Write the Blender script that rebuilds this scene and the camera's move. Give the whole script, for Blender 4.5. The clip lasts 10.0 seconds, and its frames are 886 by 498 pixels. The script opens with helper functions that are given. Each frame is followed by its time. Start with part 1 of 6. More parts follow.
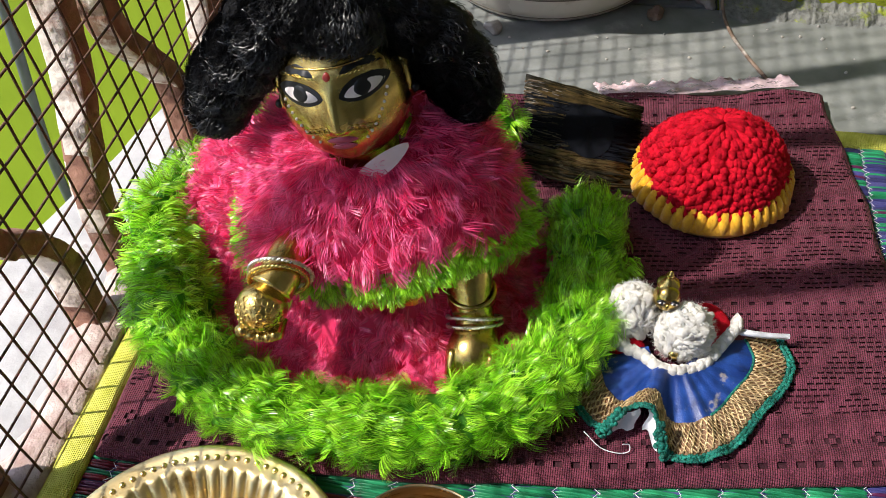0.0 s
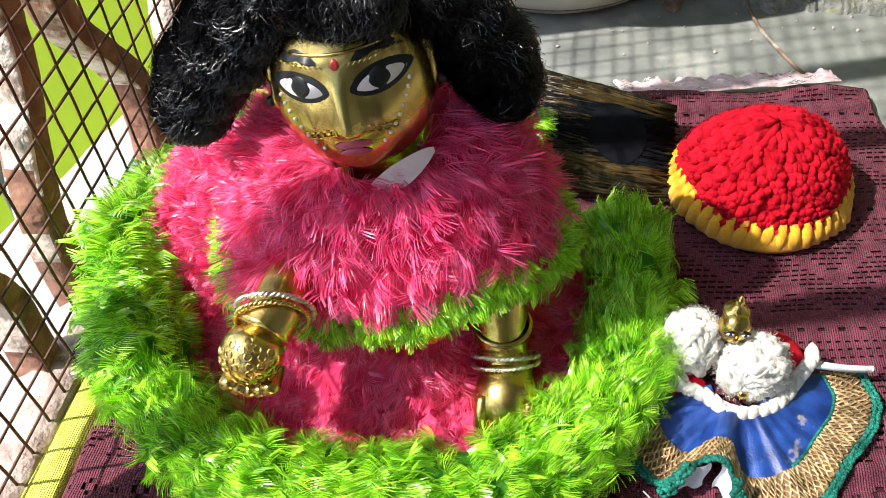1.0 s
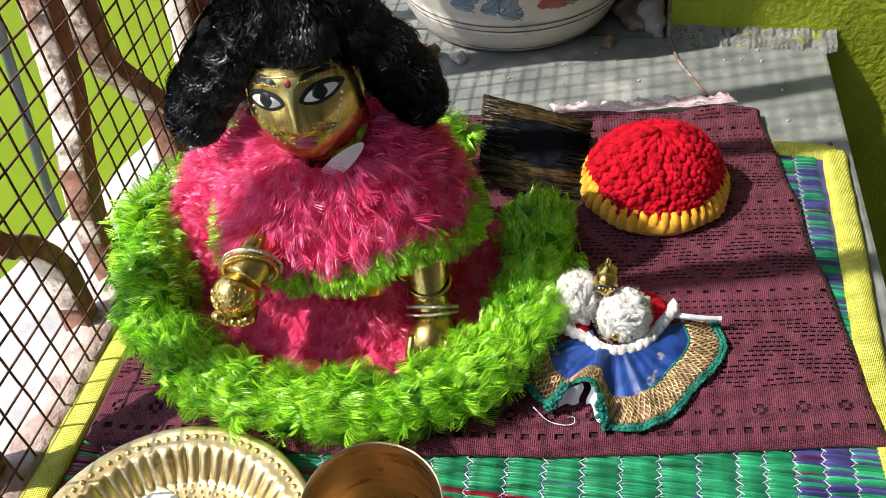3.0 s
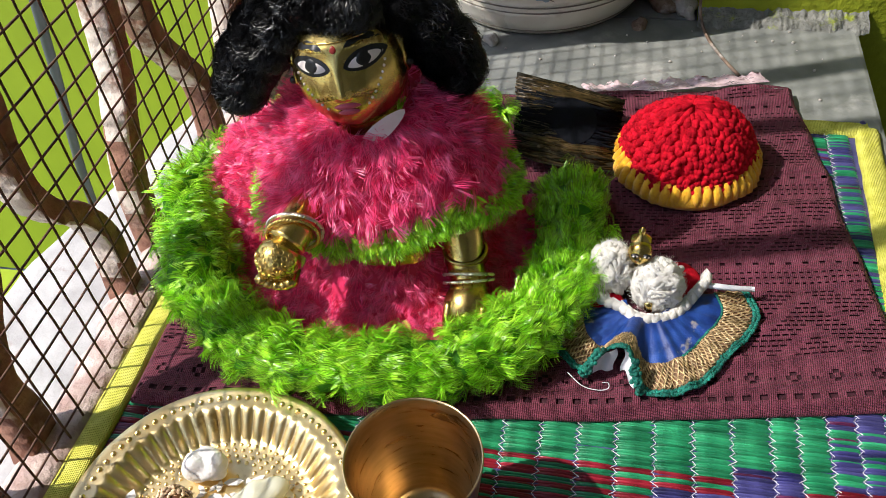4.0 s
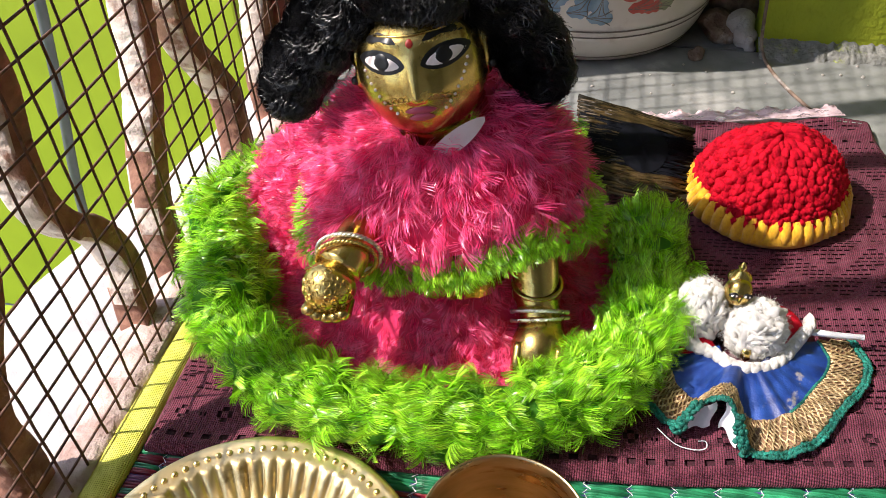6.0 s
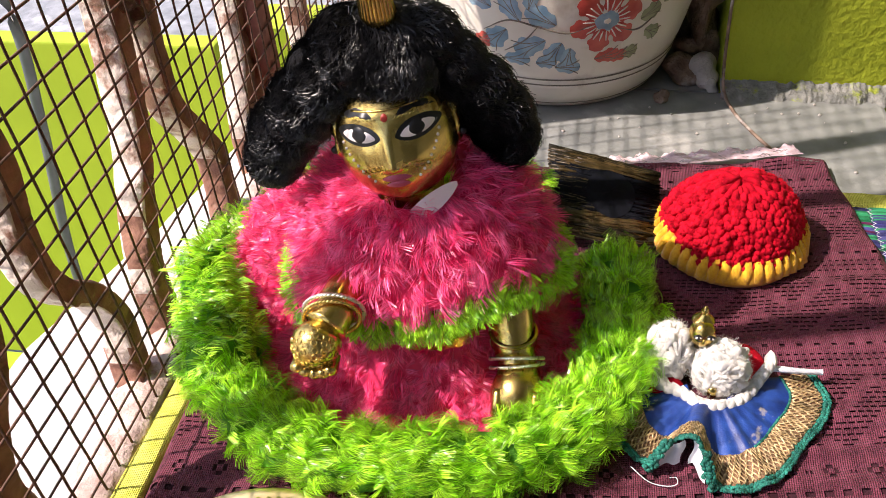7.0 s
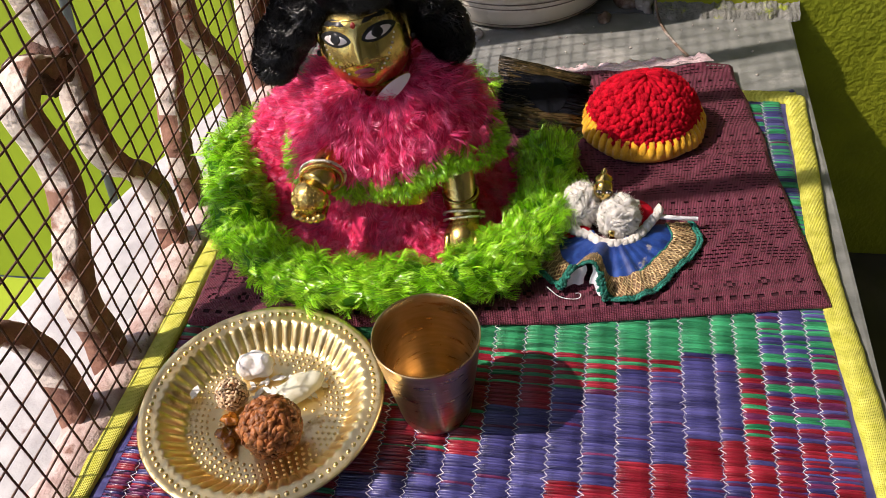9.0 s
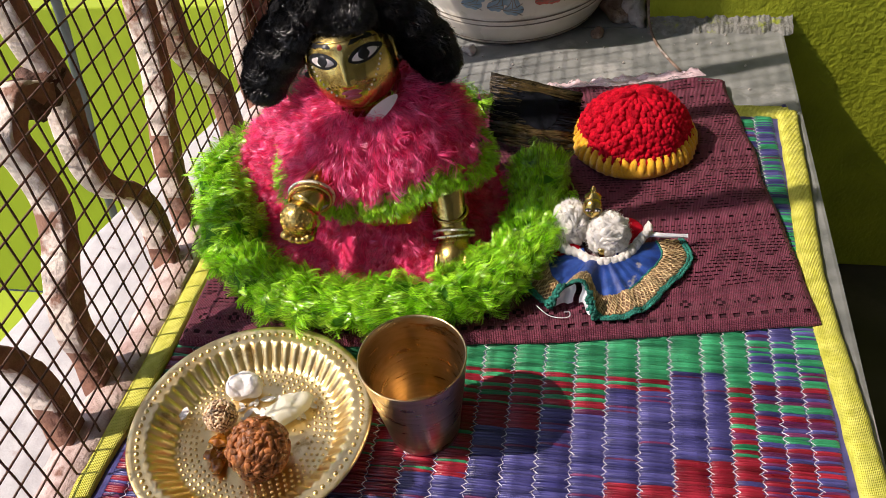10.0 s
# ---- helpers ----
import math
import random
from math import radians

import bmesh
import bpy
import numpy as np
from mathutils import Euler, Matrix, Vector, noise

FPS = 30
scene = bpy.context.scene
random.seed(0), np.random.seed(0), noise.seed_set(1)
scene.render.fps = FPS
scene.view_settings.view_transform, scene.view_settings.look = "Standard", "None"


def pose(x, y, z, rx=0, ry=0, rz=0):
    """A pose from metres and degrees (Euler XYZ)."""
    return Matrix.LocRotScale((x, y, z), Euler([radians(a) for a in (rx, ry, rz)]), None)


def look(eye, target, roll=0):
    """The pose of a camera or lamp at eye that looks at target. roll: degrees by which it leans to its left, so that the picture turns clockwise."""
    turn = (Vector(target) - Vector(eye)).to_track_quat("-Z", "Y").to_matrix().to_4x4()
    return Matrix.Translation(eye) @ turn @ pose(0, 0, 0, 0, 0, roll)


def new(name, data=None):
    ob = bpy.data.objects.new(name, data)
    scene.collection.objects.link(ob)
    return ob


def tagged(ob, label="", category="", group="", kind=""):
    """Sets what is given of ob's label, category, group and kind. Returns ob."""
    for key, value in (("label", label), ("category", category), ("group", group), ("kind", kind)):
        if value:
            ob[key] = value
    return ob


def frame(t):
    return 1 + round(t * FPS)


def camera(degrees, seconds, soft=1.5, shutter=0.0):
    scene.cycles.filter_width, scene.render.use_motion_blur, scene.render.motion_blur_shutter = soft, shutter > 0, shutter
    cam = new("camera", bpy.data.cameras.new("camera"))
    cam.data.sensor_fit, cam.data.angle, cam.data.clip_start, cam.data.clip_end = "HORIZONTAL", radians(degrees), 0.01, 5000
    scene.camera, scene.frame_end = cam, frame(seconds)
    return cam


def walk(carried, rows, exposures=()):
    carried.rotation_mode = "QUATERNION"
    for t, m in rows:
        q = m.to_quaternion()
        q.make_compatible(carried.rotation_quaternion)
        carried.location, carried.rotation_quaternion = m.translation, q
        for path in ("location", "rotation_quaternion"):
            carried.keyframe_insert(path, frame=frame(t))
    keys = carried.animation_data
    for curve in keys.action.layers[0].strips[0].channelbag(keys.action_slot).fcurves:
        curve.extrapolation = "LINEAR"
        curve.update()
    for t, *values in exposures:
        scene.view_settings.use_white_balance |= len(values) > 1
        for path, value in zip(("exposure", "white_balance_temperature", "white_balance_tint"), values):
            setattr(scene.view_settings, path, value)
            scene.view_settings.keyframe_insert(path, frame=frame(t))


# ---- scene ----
cam = camera(56.5, 10.0, soft=0.9)
PATH = [
    (0, (0.001, 0.041, 0.445), (-0.302, 1.307, -1.073), -4.1),
    (0.5, (-0.025, 0.078, 0.404), (-0.281, 1.363, -1.107), -2.8),
    (1, (-0.041, 0.094, 0.389), (-0.264, 1.393, -1.116), -2.4),
    (1.5, (-0.033, 0.072, 0.408), (-0.266, 1.361, -1.103), -2.7),
    (2, (0.0, 0.043, 0.43), (-0.248, 1.345, -1.067), -3.3),
    (2.2, (0.014, 0.032, 0.436), (-0.238, 1.355, -1.043), -3.6),
    (3.5, (0.041, -0.032, 0.46), (-0.314, 1.328, -0.963), -6.0),
    (4, (0.032, -0.038, 0.449), (-0.334, 1.315, -0.978), -6.1),
    (4.5, (0.014, -0.047, 0.433), (-0.328, 1.237, -1.063), -4.3),
    (5, (-0.008, -0.043, 0.402), (-0.339, 1.219, -1.114), -3.5),
    (5.5, (-0.024, -0.028, 0.393), (-0.366, 1.325, -1.039), -3.5),
    (6, (-0.029, -0.008, 0.395), (-0.367, 1.435, -0.947), -3.1),
    (6.2, (-0.031, 0.002, 0.404), (-0.355, 1.476, -0.909), -3.5),
    (7.3, (-0.006, -0.036, 0.436), (-0.314, 1.451, -0.866), -4.4),
    (7.5, (0.008, -0.056, 0.445), (-0.3, 1.428, -0.86), -4.9),
    (8, (0.027, -0.112, 0.472), (-0.291, 1.343, -0.862), -5.7),
    (8.5, (0.042, -0.148, 0.491), (-0.295, 1.264, -0.885), -6.6),
    (9, (0.05, -0.168, 0.489), (-0.295, 1.231, -0.898), -6.7),
    (9.5, (0.058, -0.162, 0.492), (-0.293, 1.233, -0.896), -7.1),
    (10, (0.063, -0.16, 0.495), (-0.298, 1.249, -0.877), -7.4),
]
EXPOSURES = [(0, 0.84, 6450, 11), (0.5, 1.02, 6450, 10), (1.0, 1.4, 6450, 8), (2.0, 1.38, 6450, 8), (3.5, 0.92, 6450, 10), (4.0, 0.84, 6450, 11), (4.5, 0.78, 6500, 13), (5.5, 0.7, 6600, 15), (6.0, 1.18, 6650, 16), (7.5, 1.31, 7000, 23), (8.0, 0.86, 7000, 19), (8.5, 0.81, 7000, 19), (9.0, 0.75, 7000, 19), (10.0, 0.72, 7000, 19)]
walk(cam, [(t, look(eye, target, roll)) for t, eye, target, roll in PATH], EXPOSURES)

# ---- light ----
SUN_DIR = Vector((1.0, 0.30, -1.22)).normalized()
sun_data = bpy.data.lights.new("sun", "SUN")
sun_data.energy, sun_data.angle, sun_data.color = 3.3, radians(0.6), (1.0, 0.94, 0.84)
sun = new("sun", sun_data)
sun.rotation_euler = SUN_DIR.to_track_quat("-Z", "Y").to_euler()
sun.location = -SUN_DIR * 8

world = bpy.data.worlds.new("sky")
scene.world = world
world.use_nodes = True
sky = world.node_tree.nodes.new("ShaderNodeTexSky")
sky.sky_type, sky.sun_disc = "NISHITA", False
sky.sun_elevation = math.asin(-SUN_DIR.z)
sky.sun_rotation = math.atan2(-SUN_DIR.x, -SUN_DIR.y)
world.node_tree.nodes["Background"].inputs[1].default_value = 0.15
world.node_tree.links.new(sky.outputs[0], world.node_tree.nodes["Background"].inputs[0])


# ---- materials ----
def surf(name, dark, light, scale=60.0, rough=0.6, metal=0.0, bump=0.3, bump_scale=200.0, stain=None, stain_scale=8.0,
         stain_at=0.55, island=0.0, sheen=0.0, trans=0.0, spec=0.5, detail=6.0, bump_dist=0.001, stretch=(1, 1, 1), rough_var=0.15, coat=0.0, weave=0.0):
    """Two-scale procedural paint: fine grain between two colours, larger stains, a bump of its own."""
    m = bpy.data.materials.new(name)
    m.use_nodes = True
    nt = m.node_tree
    n, k = nt.nodes, nt.links
    b = n["Principled BSDF"]
    tc = n.new("ShaderNodeTexCoord")
    mp = n.new("ShaderNodeMapping")
    mp.inputs["Scale"].default_value = stretch
    k.new(tc.outputs["Object"], mp.inputs[0])
    g = n.new("ShaderNodeTexNoise")
    g.inputs["Scale"].default_value, g.inputs["Detail"].default_value = scale, detail
    k.new(mp.outputs[0], g.inputs["Vector"])
    ramp = n.new("ShaderNodeValToRGB")
    ramp.color_ramp.elements[0].position, ramp.color_ramp.elements[1].position = 0.32, 0.68
    ramp.color_ramp.elements[0].color, ramp.color_ramp.elements[1].color = (*dark, 1), (*light, 1)
    k.new(g.outputs[0], ramp.inputs[0])
    colour = ramp.outputs[0]
    if stain:
        s = n.new("ShaderNodeTexNoise")
        s.inputs["Scale"].default_value, s.inputs["Detail"].default_value, s.inputs["Roughness"].default_value = stain_scale, 8, 0.62
        k.new(mp.outputs[0], s.inputs["Vector"])
        sr = n.new("ShaderNodeValToRGB")
        sr.color_ramp.elements[0].position, sr.color_ramp.elements[1].position = stain_at, stain_at + 0.09
        k.new(s.outputs[0], sr.inputs[0])
        mx = n.new("ShaderNodeMix")
        mx.data_type = "RGBA"
        k.new(sr.outputs[0], mx.inputs["Factor"])
        k.new(colour, mx.inputs["A"])
        mx.inputs["B"].default_value = (*stain, 1)
        colour = mx.outputs["Result"]
    if island:
        geo = n.new("ShaderNodeNewGeometry")
        mr = n.new("ShaderNodeMapRange")
        mr.inputs["To Min"].default_value, mr.inputs["To Max"].default_value = 1 - island, 1 + island
        k.new(geo.outputs["Random Per Island"], mr.inputs["Value"])
        hs = n.new("ShaderNodeHueSaturation")
        k.new(mr.outputs[0], hs.inputs["Value"])
        k.new(colour, hs.inputs["Color"])
        colour = hs.outputs[0]
    k.new(colour, b.inputs["Base Color"])
    rr = n.new("ShaderNodeMapRange")
    rr.inputs["To Min"].default_value, rr.inputs["To Max"].default_value = max(0.02, rough - rough_var), min(1, rough + rough_var)
    k.new(g.outputs[0], rr.inputs["Value"])
    k.new(rr.outputs[0], b.inputs["Roughness"])
    b.inputs["Metallic"].default_value = metal
    b.inputs["Specular IOR Level"].default_value = spec
    b.inputs["Sheen Weight"].default_value = sheen
    b.inputs["Coat Weight"].default_value = coat
    if bump:
        h = n.new("ShaderNodeTexNoise")
        h.inputs["Scale"].default_value, h.inputs["Detail"].default_value = bump_scale, 5
        k.new(mp.outputs[0], h.inputs["Vector"])
        bp = n.new("ShaderNodeBump")
        bp.inputs["Strength"].default_value, bp.inputs["Distance"].default_value = bump, bump_dist
        height = h.outputs[0]
        if weave:
            total = n.new("ShaderNodeMath")
            total.operation = "ADD"
            for axis, slot in (("X", 0), ("Y", 1)):
                wv = n.new("ShaderNodeTexWave")
                wv.bands_direction = axis
                wv.inputs["Scale"].default_value, wv.inputs["Distortion"].default_value = weave, 1.5
                wv.inputs["Detail"].default_value, wv.inputs["Detail Scale"].default_value = 2, 3
                k.new(mp.outputs[0], wv.inputs["Vector"])
                k.new(wv.outputs["Fac"], total.inputs[slot])
            both = n.new("ShaderNodeMath")
            both.operation = "ADD"
            k.new(total.outputs[0], both.inputs[0])
            k.new(h.outputs[0], both.inputs[1])
            height = both.outputs[0]
        k.new(height, bp.inputs["Height"])
        k.new(bp.outputs[0], b.inputs["Normal"])
    if trans:
        tl = n.new("ShaderNodeBsdfTranslucent")
        k.new(colour, tl.inputs["Color"])
        ms = n.new("ShaderNodeMixShader")
        ms.inputs[0].default_value = trans
        k.new(b.outputs[0], ms.inputs[1])
        k.new(tl.outputs[0], ms.inputs[2])
        k.new(ms.outputs[0], n["Material Output"].inputs["Surface"])
    return m


M_LIME = surf("lime_wall_paint", (0.27, 0.325, 0.008), (0.34, 0.39, 0.016), 25, 0.75, bump=0.8, bump_scale=150, bump_dist=0.0035, stain=(0.25, 0.30, 0.016), stain_scale=5, stain_at=0.6)
M_LIME_OUT = surf("lime_wall_paint_outdoors", (0.255, 0.34, 0.009), (0.305, 0.39, 0.014), 6, 0.8, bump=0.2, bump_scale=60, bump_dist=0.003, stain=(0.31, 0.40, 0.02), stain_scale=2.5, stain_at=0.58)
M_CEMENT = surf("grey_cement", (0.145, 0.155, 0.15), (0.25, 0.26, 0.25), 30, 0.62, bump=0.35, bump_scale=130, bump_dist=0.002, stain=(0.36, 0.36, 0.345), stain_scale=9, stain_at=0.56)
M_MORTAR = surf("rough_grey_mortar", (0.15, 0.155, 0.14), (0.27, 0.27, 0.25), 120, 0.9, bump=0.9, bump_scale=260, bump_dist=0.004, stain=(0.26, 0.31, 0.03), stain_scale=40, stain_at=0.57)
M_SILL = surf("whitewashed_sill", (0.33, 0.315, 0.31), (0.47, 0.455, 0.445), 40, 0.8, bump=0.5, bump_scale=150, bump_dist=0.002, stain=(0.26, 0.19, 0.17), stain_scale=30, stain_at=0.64)
M_PINKSILL = surf("dirty_pink_plaster", (0.36, 0.24, 0.21), (0.62, 0.50, 0.46), 70, 0.85, bump=0.8, bump_scale=180, bump_dist=0.003, stain=(0.22, 0.11, 0.08), stain_scale=35, stain_at=0.6)
M_BARPAINT = surf("flaking_cream_paint", (0.52, 0.42, 0.35), (0.76, 0.67, 0.58), 45, 0.7, bump=0.8, bump_scale=170, bump_dist=0.003, stain=(0.26, 0.13, 0.085), stain_scale=30, stain_at=0.535)
M_BARRUST_SHADED = surf("rust_brown_wood_shaded", (0.16, 0.065, 0.04), (0.32, 0.16, 0.105), 60, 0.85, bump=0.8, bump_scale=160, bump_dist=0.003, stain=(0.36, 0.24, 0.18), stain_scale=25, stain_at=0.64)
M_JOINT = surf("dark_rotten_wood", (0.05, 0.022, 0.014), (0.13, 0.06, 0.04), 90, 0.9, bump=1.0, bump_scale=220, bump_dist=0.004)
M_WIRE = surf("rusty_wire", (0.06, 0.030, 0.022), (0.17, 0.085, 0.06), 300, 0.75, metal=0.3, bump=0.5, bump_scale=900)
M_POST = surf("oxide_red_post", (0.16, 0.045, 0.03), (0.28, 0.09, 0.06), 60, 0.7, bump=0.4, bump_scale=200, stain=(0.4, 0.26, 0.2), stain_scale=30, stain_at=0.68)
M_PIPE = surf("grey_plastic_pipe", (0.05, 0.06, 0.07), (0.09, 0.10, 0.115), 30, 0.5, bump=0.1)
M_GROUND = surf("grey_ground", (0.16, 0.17, 0.18), (0.30, 0.31, 0.32), 14, 0.9, bump=0.5, bump_scale=40, bump_dist=0.01, stain=(0.40, 0.40, 0.41), stain_scale=4, stain_at=0.56)
M_ROOM = surf("room_plaster", (0.20, 0.19, 0.16), (0.26, 0.25, 0.21), 6, 0.85, bump=0.3, bump_scale=60)
M_SHADEFLOOR = surf("room_floor_deep_shade", (0.018, 0.017, 0.016), (0.045, 0.042, 0.038), 12, 0.6, bump=0.2, bump_scale=60, stain=(0.06, 0.055, 0.05), stain_scale=5)
M_CEIL = surf("ceiling_plaster", (0.40, 0.39, 0.37), (0.48, 0.47, 0.45), 6, 0.85, bump=0.3, bump_scale=60)
M_TAPE = surf("yellow_border_tape", (0.56, 0.55, 0.055), (0.72, 0.70, 0.14), 150, 0.75, bump=0.7, bump_scale=650, bump_dist=0.0005, weave=260, stain=(0.50, 0.48, 0.06), stain_scale=30, stain_at=0.6)
STRAW = dict(rough=0.33, bump=0.25, bump_scale=300, island=0.38, scale=90, stretch=(0.25, 1, 1), spec=0.6)
M_GREEN = surf("green_straw", (0.012, 0.17, 0.075), (0.03, 0.31, 0.14), **STRAW)
M_RED = surf("red_straw", (0.17, 0.008, 0.018), (0.31, 0.018, 0.036), **STRAW)
M_NAVY = surf("navy_straw", (0.030, 0.029, 0.125), (0.080, 0.076, 0.24), **STRAW)
M_PURPLE = surf("purple_straw", (0.085, 0.012, 0.055), (0.16, 0.03, 0.10), **STRAW)
M_STITCH = surf("white_stitch", (0.58, 0.55, 0.64), (0.80, 0.78, 0.85), 400, 0.5, bump=0.2)
M_CLOTH = surf("maroon_cotton", (0.120, 0.017, 0.038), (0.200, 0.034, 0.066), 420, 0.85, bump=0.9, bump_scale=900, bump_dist=0.0006, weave=240, sheen=0.03, stain=(0.19, 0.032, 0.066), stain_scale=10)
M_CLOTH_SHADE = surf("maroon_cotton_eyelet_shade", (0.030, 0.004, 0.010), (0.055, 0.008, 0.018), 300, 0.9, bump=0.4, bump_scale=900)
M_LACE = surf("pale_pink_lace", (0.56, 0.40, 0.43), (0.72, 0.57, 0.60), 300, 0.8, bump=0.6, bump_scale=1200, bump_dist=0.0006)
M_BRASS = surf("polished_brass", (0.90, 0.67, 0.29), (0.98, 0.80, 0.44), 35, 0.33, metal=1.0, bump=0.12, bump_scale=300, rough_var=0.09, stain=(0.56, 0.36, 0.13), stain_scale=40, stain_at=0.6)
M_STATUE = surf("aged_brass", (0.48, 0.33, 0.09), (0.78, 0.58, 0.20), 60, 0.25, metal=1.0, bump=0.18, bump_scale=260, rough_var=0.1, stain=(0.36, 0.20, 0.06), stain_scale=60, stain_at=0.6)
M_COPPER = surf("bronze_tumbler", (0.50, 0.37, 0.20), (0.66, 0.51, 0.31), 50, 0.30, metal=1.0, bump=0.10, bump_scale=500, stretch=(1, 1, 5), rough_var=0.1, stain=(0.40, 0.21, 0.09), stain_scale=26, stain_at=0.6)
M_SILVER = surf("silver_bangle", (0.58, 0.55, 0.48), (0.80, 0.78, 0.72), 300, 0.3, metal=1.0, bump=0.5, bump_scale=900)
M_GREENYARN = surf("lime_green_silk_fringe", (0.20, 0.58, 0.006), (0.52, 0.90, 0.05), 90, 0.28, bump=0, island=0.55, trans=0.24, sheen=0.1, spec=0.7)
M_GREENGAP = surf("green_ruffle_gap_shade", (0.04, 0.20, 0.004), (0.08, 0.30, 0.006), 90, 0.8, bump=0.6, bump_scale=400)
M_PINKYARN = surf("hot_pink_silk_fringe", (0.84, 0.018, 0.155), (0.98, 0.19, 0.45), 90, 0.33, bump=0, island=0.34, trans=0.36, sheen=0.1, spec=0.55)
M_PINKBASE = surf("crimson_net_backing", (0.58, 0.010, 0.08), (0.74, 0.025, 0.13), 90, 0.8, bump=0.6, bump_scale=400)
M_HAIR = surf("black_synthetic_hair", (0.003, 0.003, 0.004), (0.008, 0.008, 0.010), 200, 0.36, bump=0, spec=0.5, island=0.4)
M_HAIRBASE = surf("black_wig_cap", (0.003, 0.003, 0.004), (0.007, 0.007, 0.008), 200, 0.85, bump=0.8, bump_scale=900, spec=0.15)
M_EYEBLACK = surf("black_enamel", (0.004, 0.004, 0.004), (0.010, 0.009, 0.009), 100, 0.35, bump=0.05)
M_EYEWHITE = surf("white_enamel", (0.70, 0.62, 0.60), (0.80, 0.72, 0.70), 100, 0.4, bump=0.05)
M_LIP = surf("pink_enamel", (0.42, 0.06, 0.12), (0.55, 0.11, 0.18), 100, 0.4, bump=0.05)
M_BINDI = surf("red_enamel", (0.40, 0.02, 0.01), (0.50, 0.04, 0.02), 100, 0.4, bump=0.05)
M_REDYARN = surf("red_wool", (0.43, 0.0016, 0.011), (0.64, 0.004, 0.024), 500, 0.95, bump=0.9, bump_scale=1800, bump_dist=0.0006, island=0.15, spec=0.2)
M_YELLOWYARN = surf("yellow_wool", (0.76, 0.36, 0.008), (0.90, 0.50, 0.02), 500, 0.85, bump=0.9, bump_scale=1800, bump_dist=0.0006, sheen=0.3, island=0.12)
M_WHITEYARN = surf("white_wool", (0.78, 0.75, 0.70), (0.88, 0.86, 0.82), 500, 0.9, bump=0.6, bump_scale=1600, bump_dist=0.0005, sheen=0.2, island=0.04, trans=0.2)
M_BLUESILK = surf("royal_blue_brocade", (0.008, 0.030, 0.17), (0.02, 0.075, 0.34), 120, 0.4, bump=0.3, bump_scale=900, stain=(0.50, 0.44, 0.36), stain_scale=65, stain_at=0.63)
M_TEAL = surf("teal_trim", (0.0, 0.10, 0.075), (0.01, 0.24, 0.18), 700, 0.6, bump=0.9, bump_scale=1600, island=0.4)
M_GOLDTHREAD = surf("gold_thread", (0.40, 0.26, 0.12), (0.78, 0.60, 0.35), 400, 0.35, metal=0.4, bump=0.5, bump_scale=1200, island=0.4)
M_GOLDBASE = surf("gold_braid_ground", (0.16, 0.08, 0.04), (0.30, 0.17, 0.09), 400, 0.7, bump=0.6, bump_scale=900)
M_WHITECLOTH = surf("white_lining", (0.66, 0.67, 0.72), (0.78, 0.79, 0.83), 100, 0.8, bump=0.3, bump_scale=900)
M_PAPER = surf("white_petal", (0.70, 0.60, 0.60), (0.82, 0.74, 0.74), 60, 0.6, bump=0.1, trans=0.2)
M_FEATHER = surf("dark_feather_barbs", (0.010, 0.009, 0.006), (0.034, 0.028, 0.015), 150, 0.6, bump=0, island=0.5, spec=0.15)
M_FEATHEREYE = surf("blue_black_feather_eye", (0.003, 0.004, 0.006), (0.006, 0.007, 0.011), 150, 0.75, bump=0, island=0.2, spec=0.08)
M_FEATHERBROWN = surf("bronze_feather_barbs", (0.030, 0.019, 0.007), (0.070, 0.045, 0.017), 150, 0.4, bump=0, island=0.5)
M_POT = surf("ivory_glaze", (0.62, 0.58, 0.50), (0.74, 0.71, 0.64), 18, 0.3, bump=0.15, bump_scale=60, stain=(0.50, 0.45, 0.37), stain_scale=12, stain_at=0.6)
M_POTRED = surf("red_glaze", (0.42, 0.045, 0.035), (0.60, 0.12, 0.09), 60, 0.35, bump=0.1)
M_POTBLUE = surf("blue_glaze", (0.13, 0.24, 0.34), (0.30, 0.44, 0.54), 60, 0.35, bump=0.1)
M_POTGREEN = surf("olive_glaze", (0.20, 0.24, 0.13), (0.34, 0.37, 0.22), 60, 0.35, bump=0.1)
M_POTLINE = surf("dark_outline_glaze", (0.12, 0.10, 0.08), (0.22, 0.19, 0.15), 60, 0.4, bump=0.1)
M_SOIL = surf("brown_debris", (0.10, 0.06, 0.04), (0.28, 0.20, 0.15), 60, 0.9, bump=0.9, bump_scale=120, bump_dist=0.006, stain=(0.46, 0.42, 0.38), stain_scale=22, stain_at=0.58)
M_STONE = surf("dusty_stone", (0.34, 0.31, 0.28), (0.52, 0.49, 0.46), 40, 0.9, bump=0.9, bump_scale=110, bump_dist=0.005, stain=(0.16, 0.12, 0.10), stain_scale=20, stain_at=0.62)
M_CANDYW = surf("white_sugar_lump", (0.74, 0.72, 0.72), (0.86, 0.85, 0.85), 120, 0.6, bump=0.6, bump_scale=350, bump_dist=0.001)
M_CRYSTAL = surf("pale_sugar_crystal", (0.78, 0.78, 0.64), (0.86, 0.86, 0.74), 60, 0.2, bump=0.3, bump_scale=160, trans=0.35)
M_SESAME = surf("toasted_sesame", (0.52, 0.34, 0.19), (0.82, 0.62, 0.42), 400, 0.5, bump=0.2, island=0.35)
M_SESAMEIN = surf("sesame_syrup", (0.10, 0.04, 0.02), (0.18, 0.08, 0.03), 200, 0.4, bump=0.3)
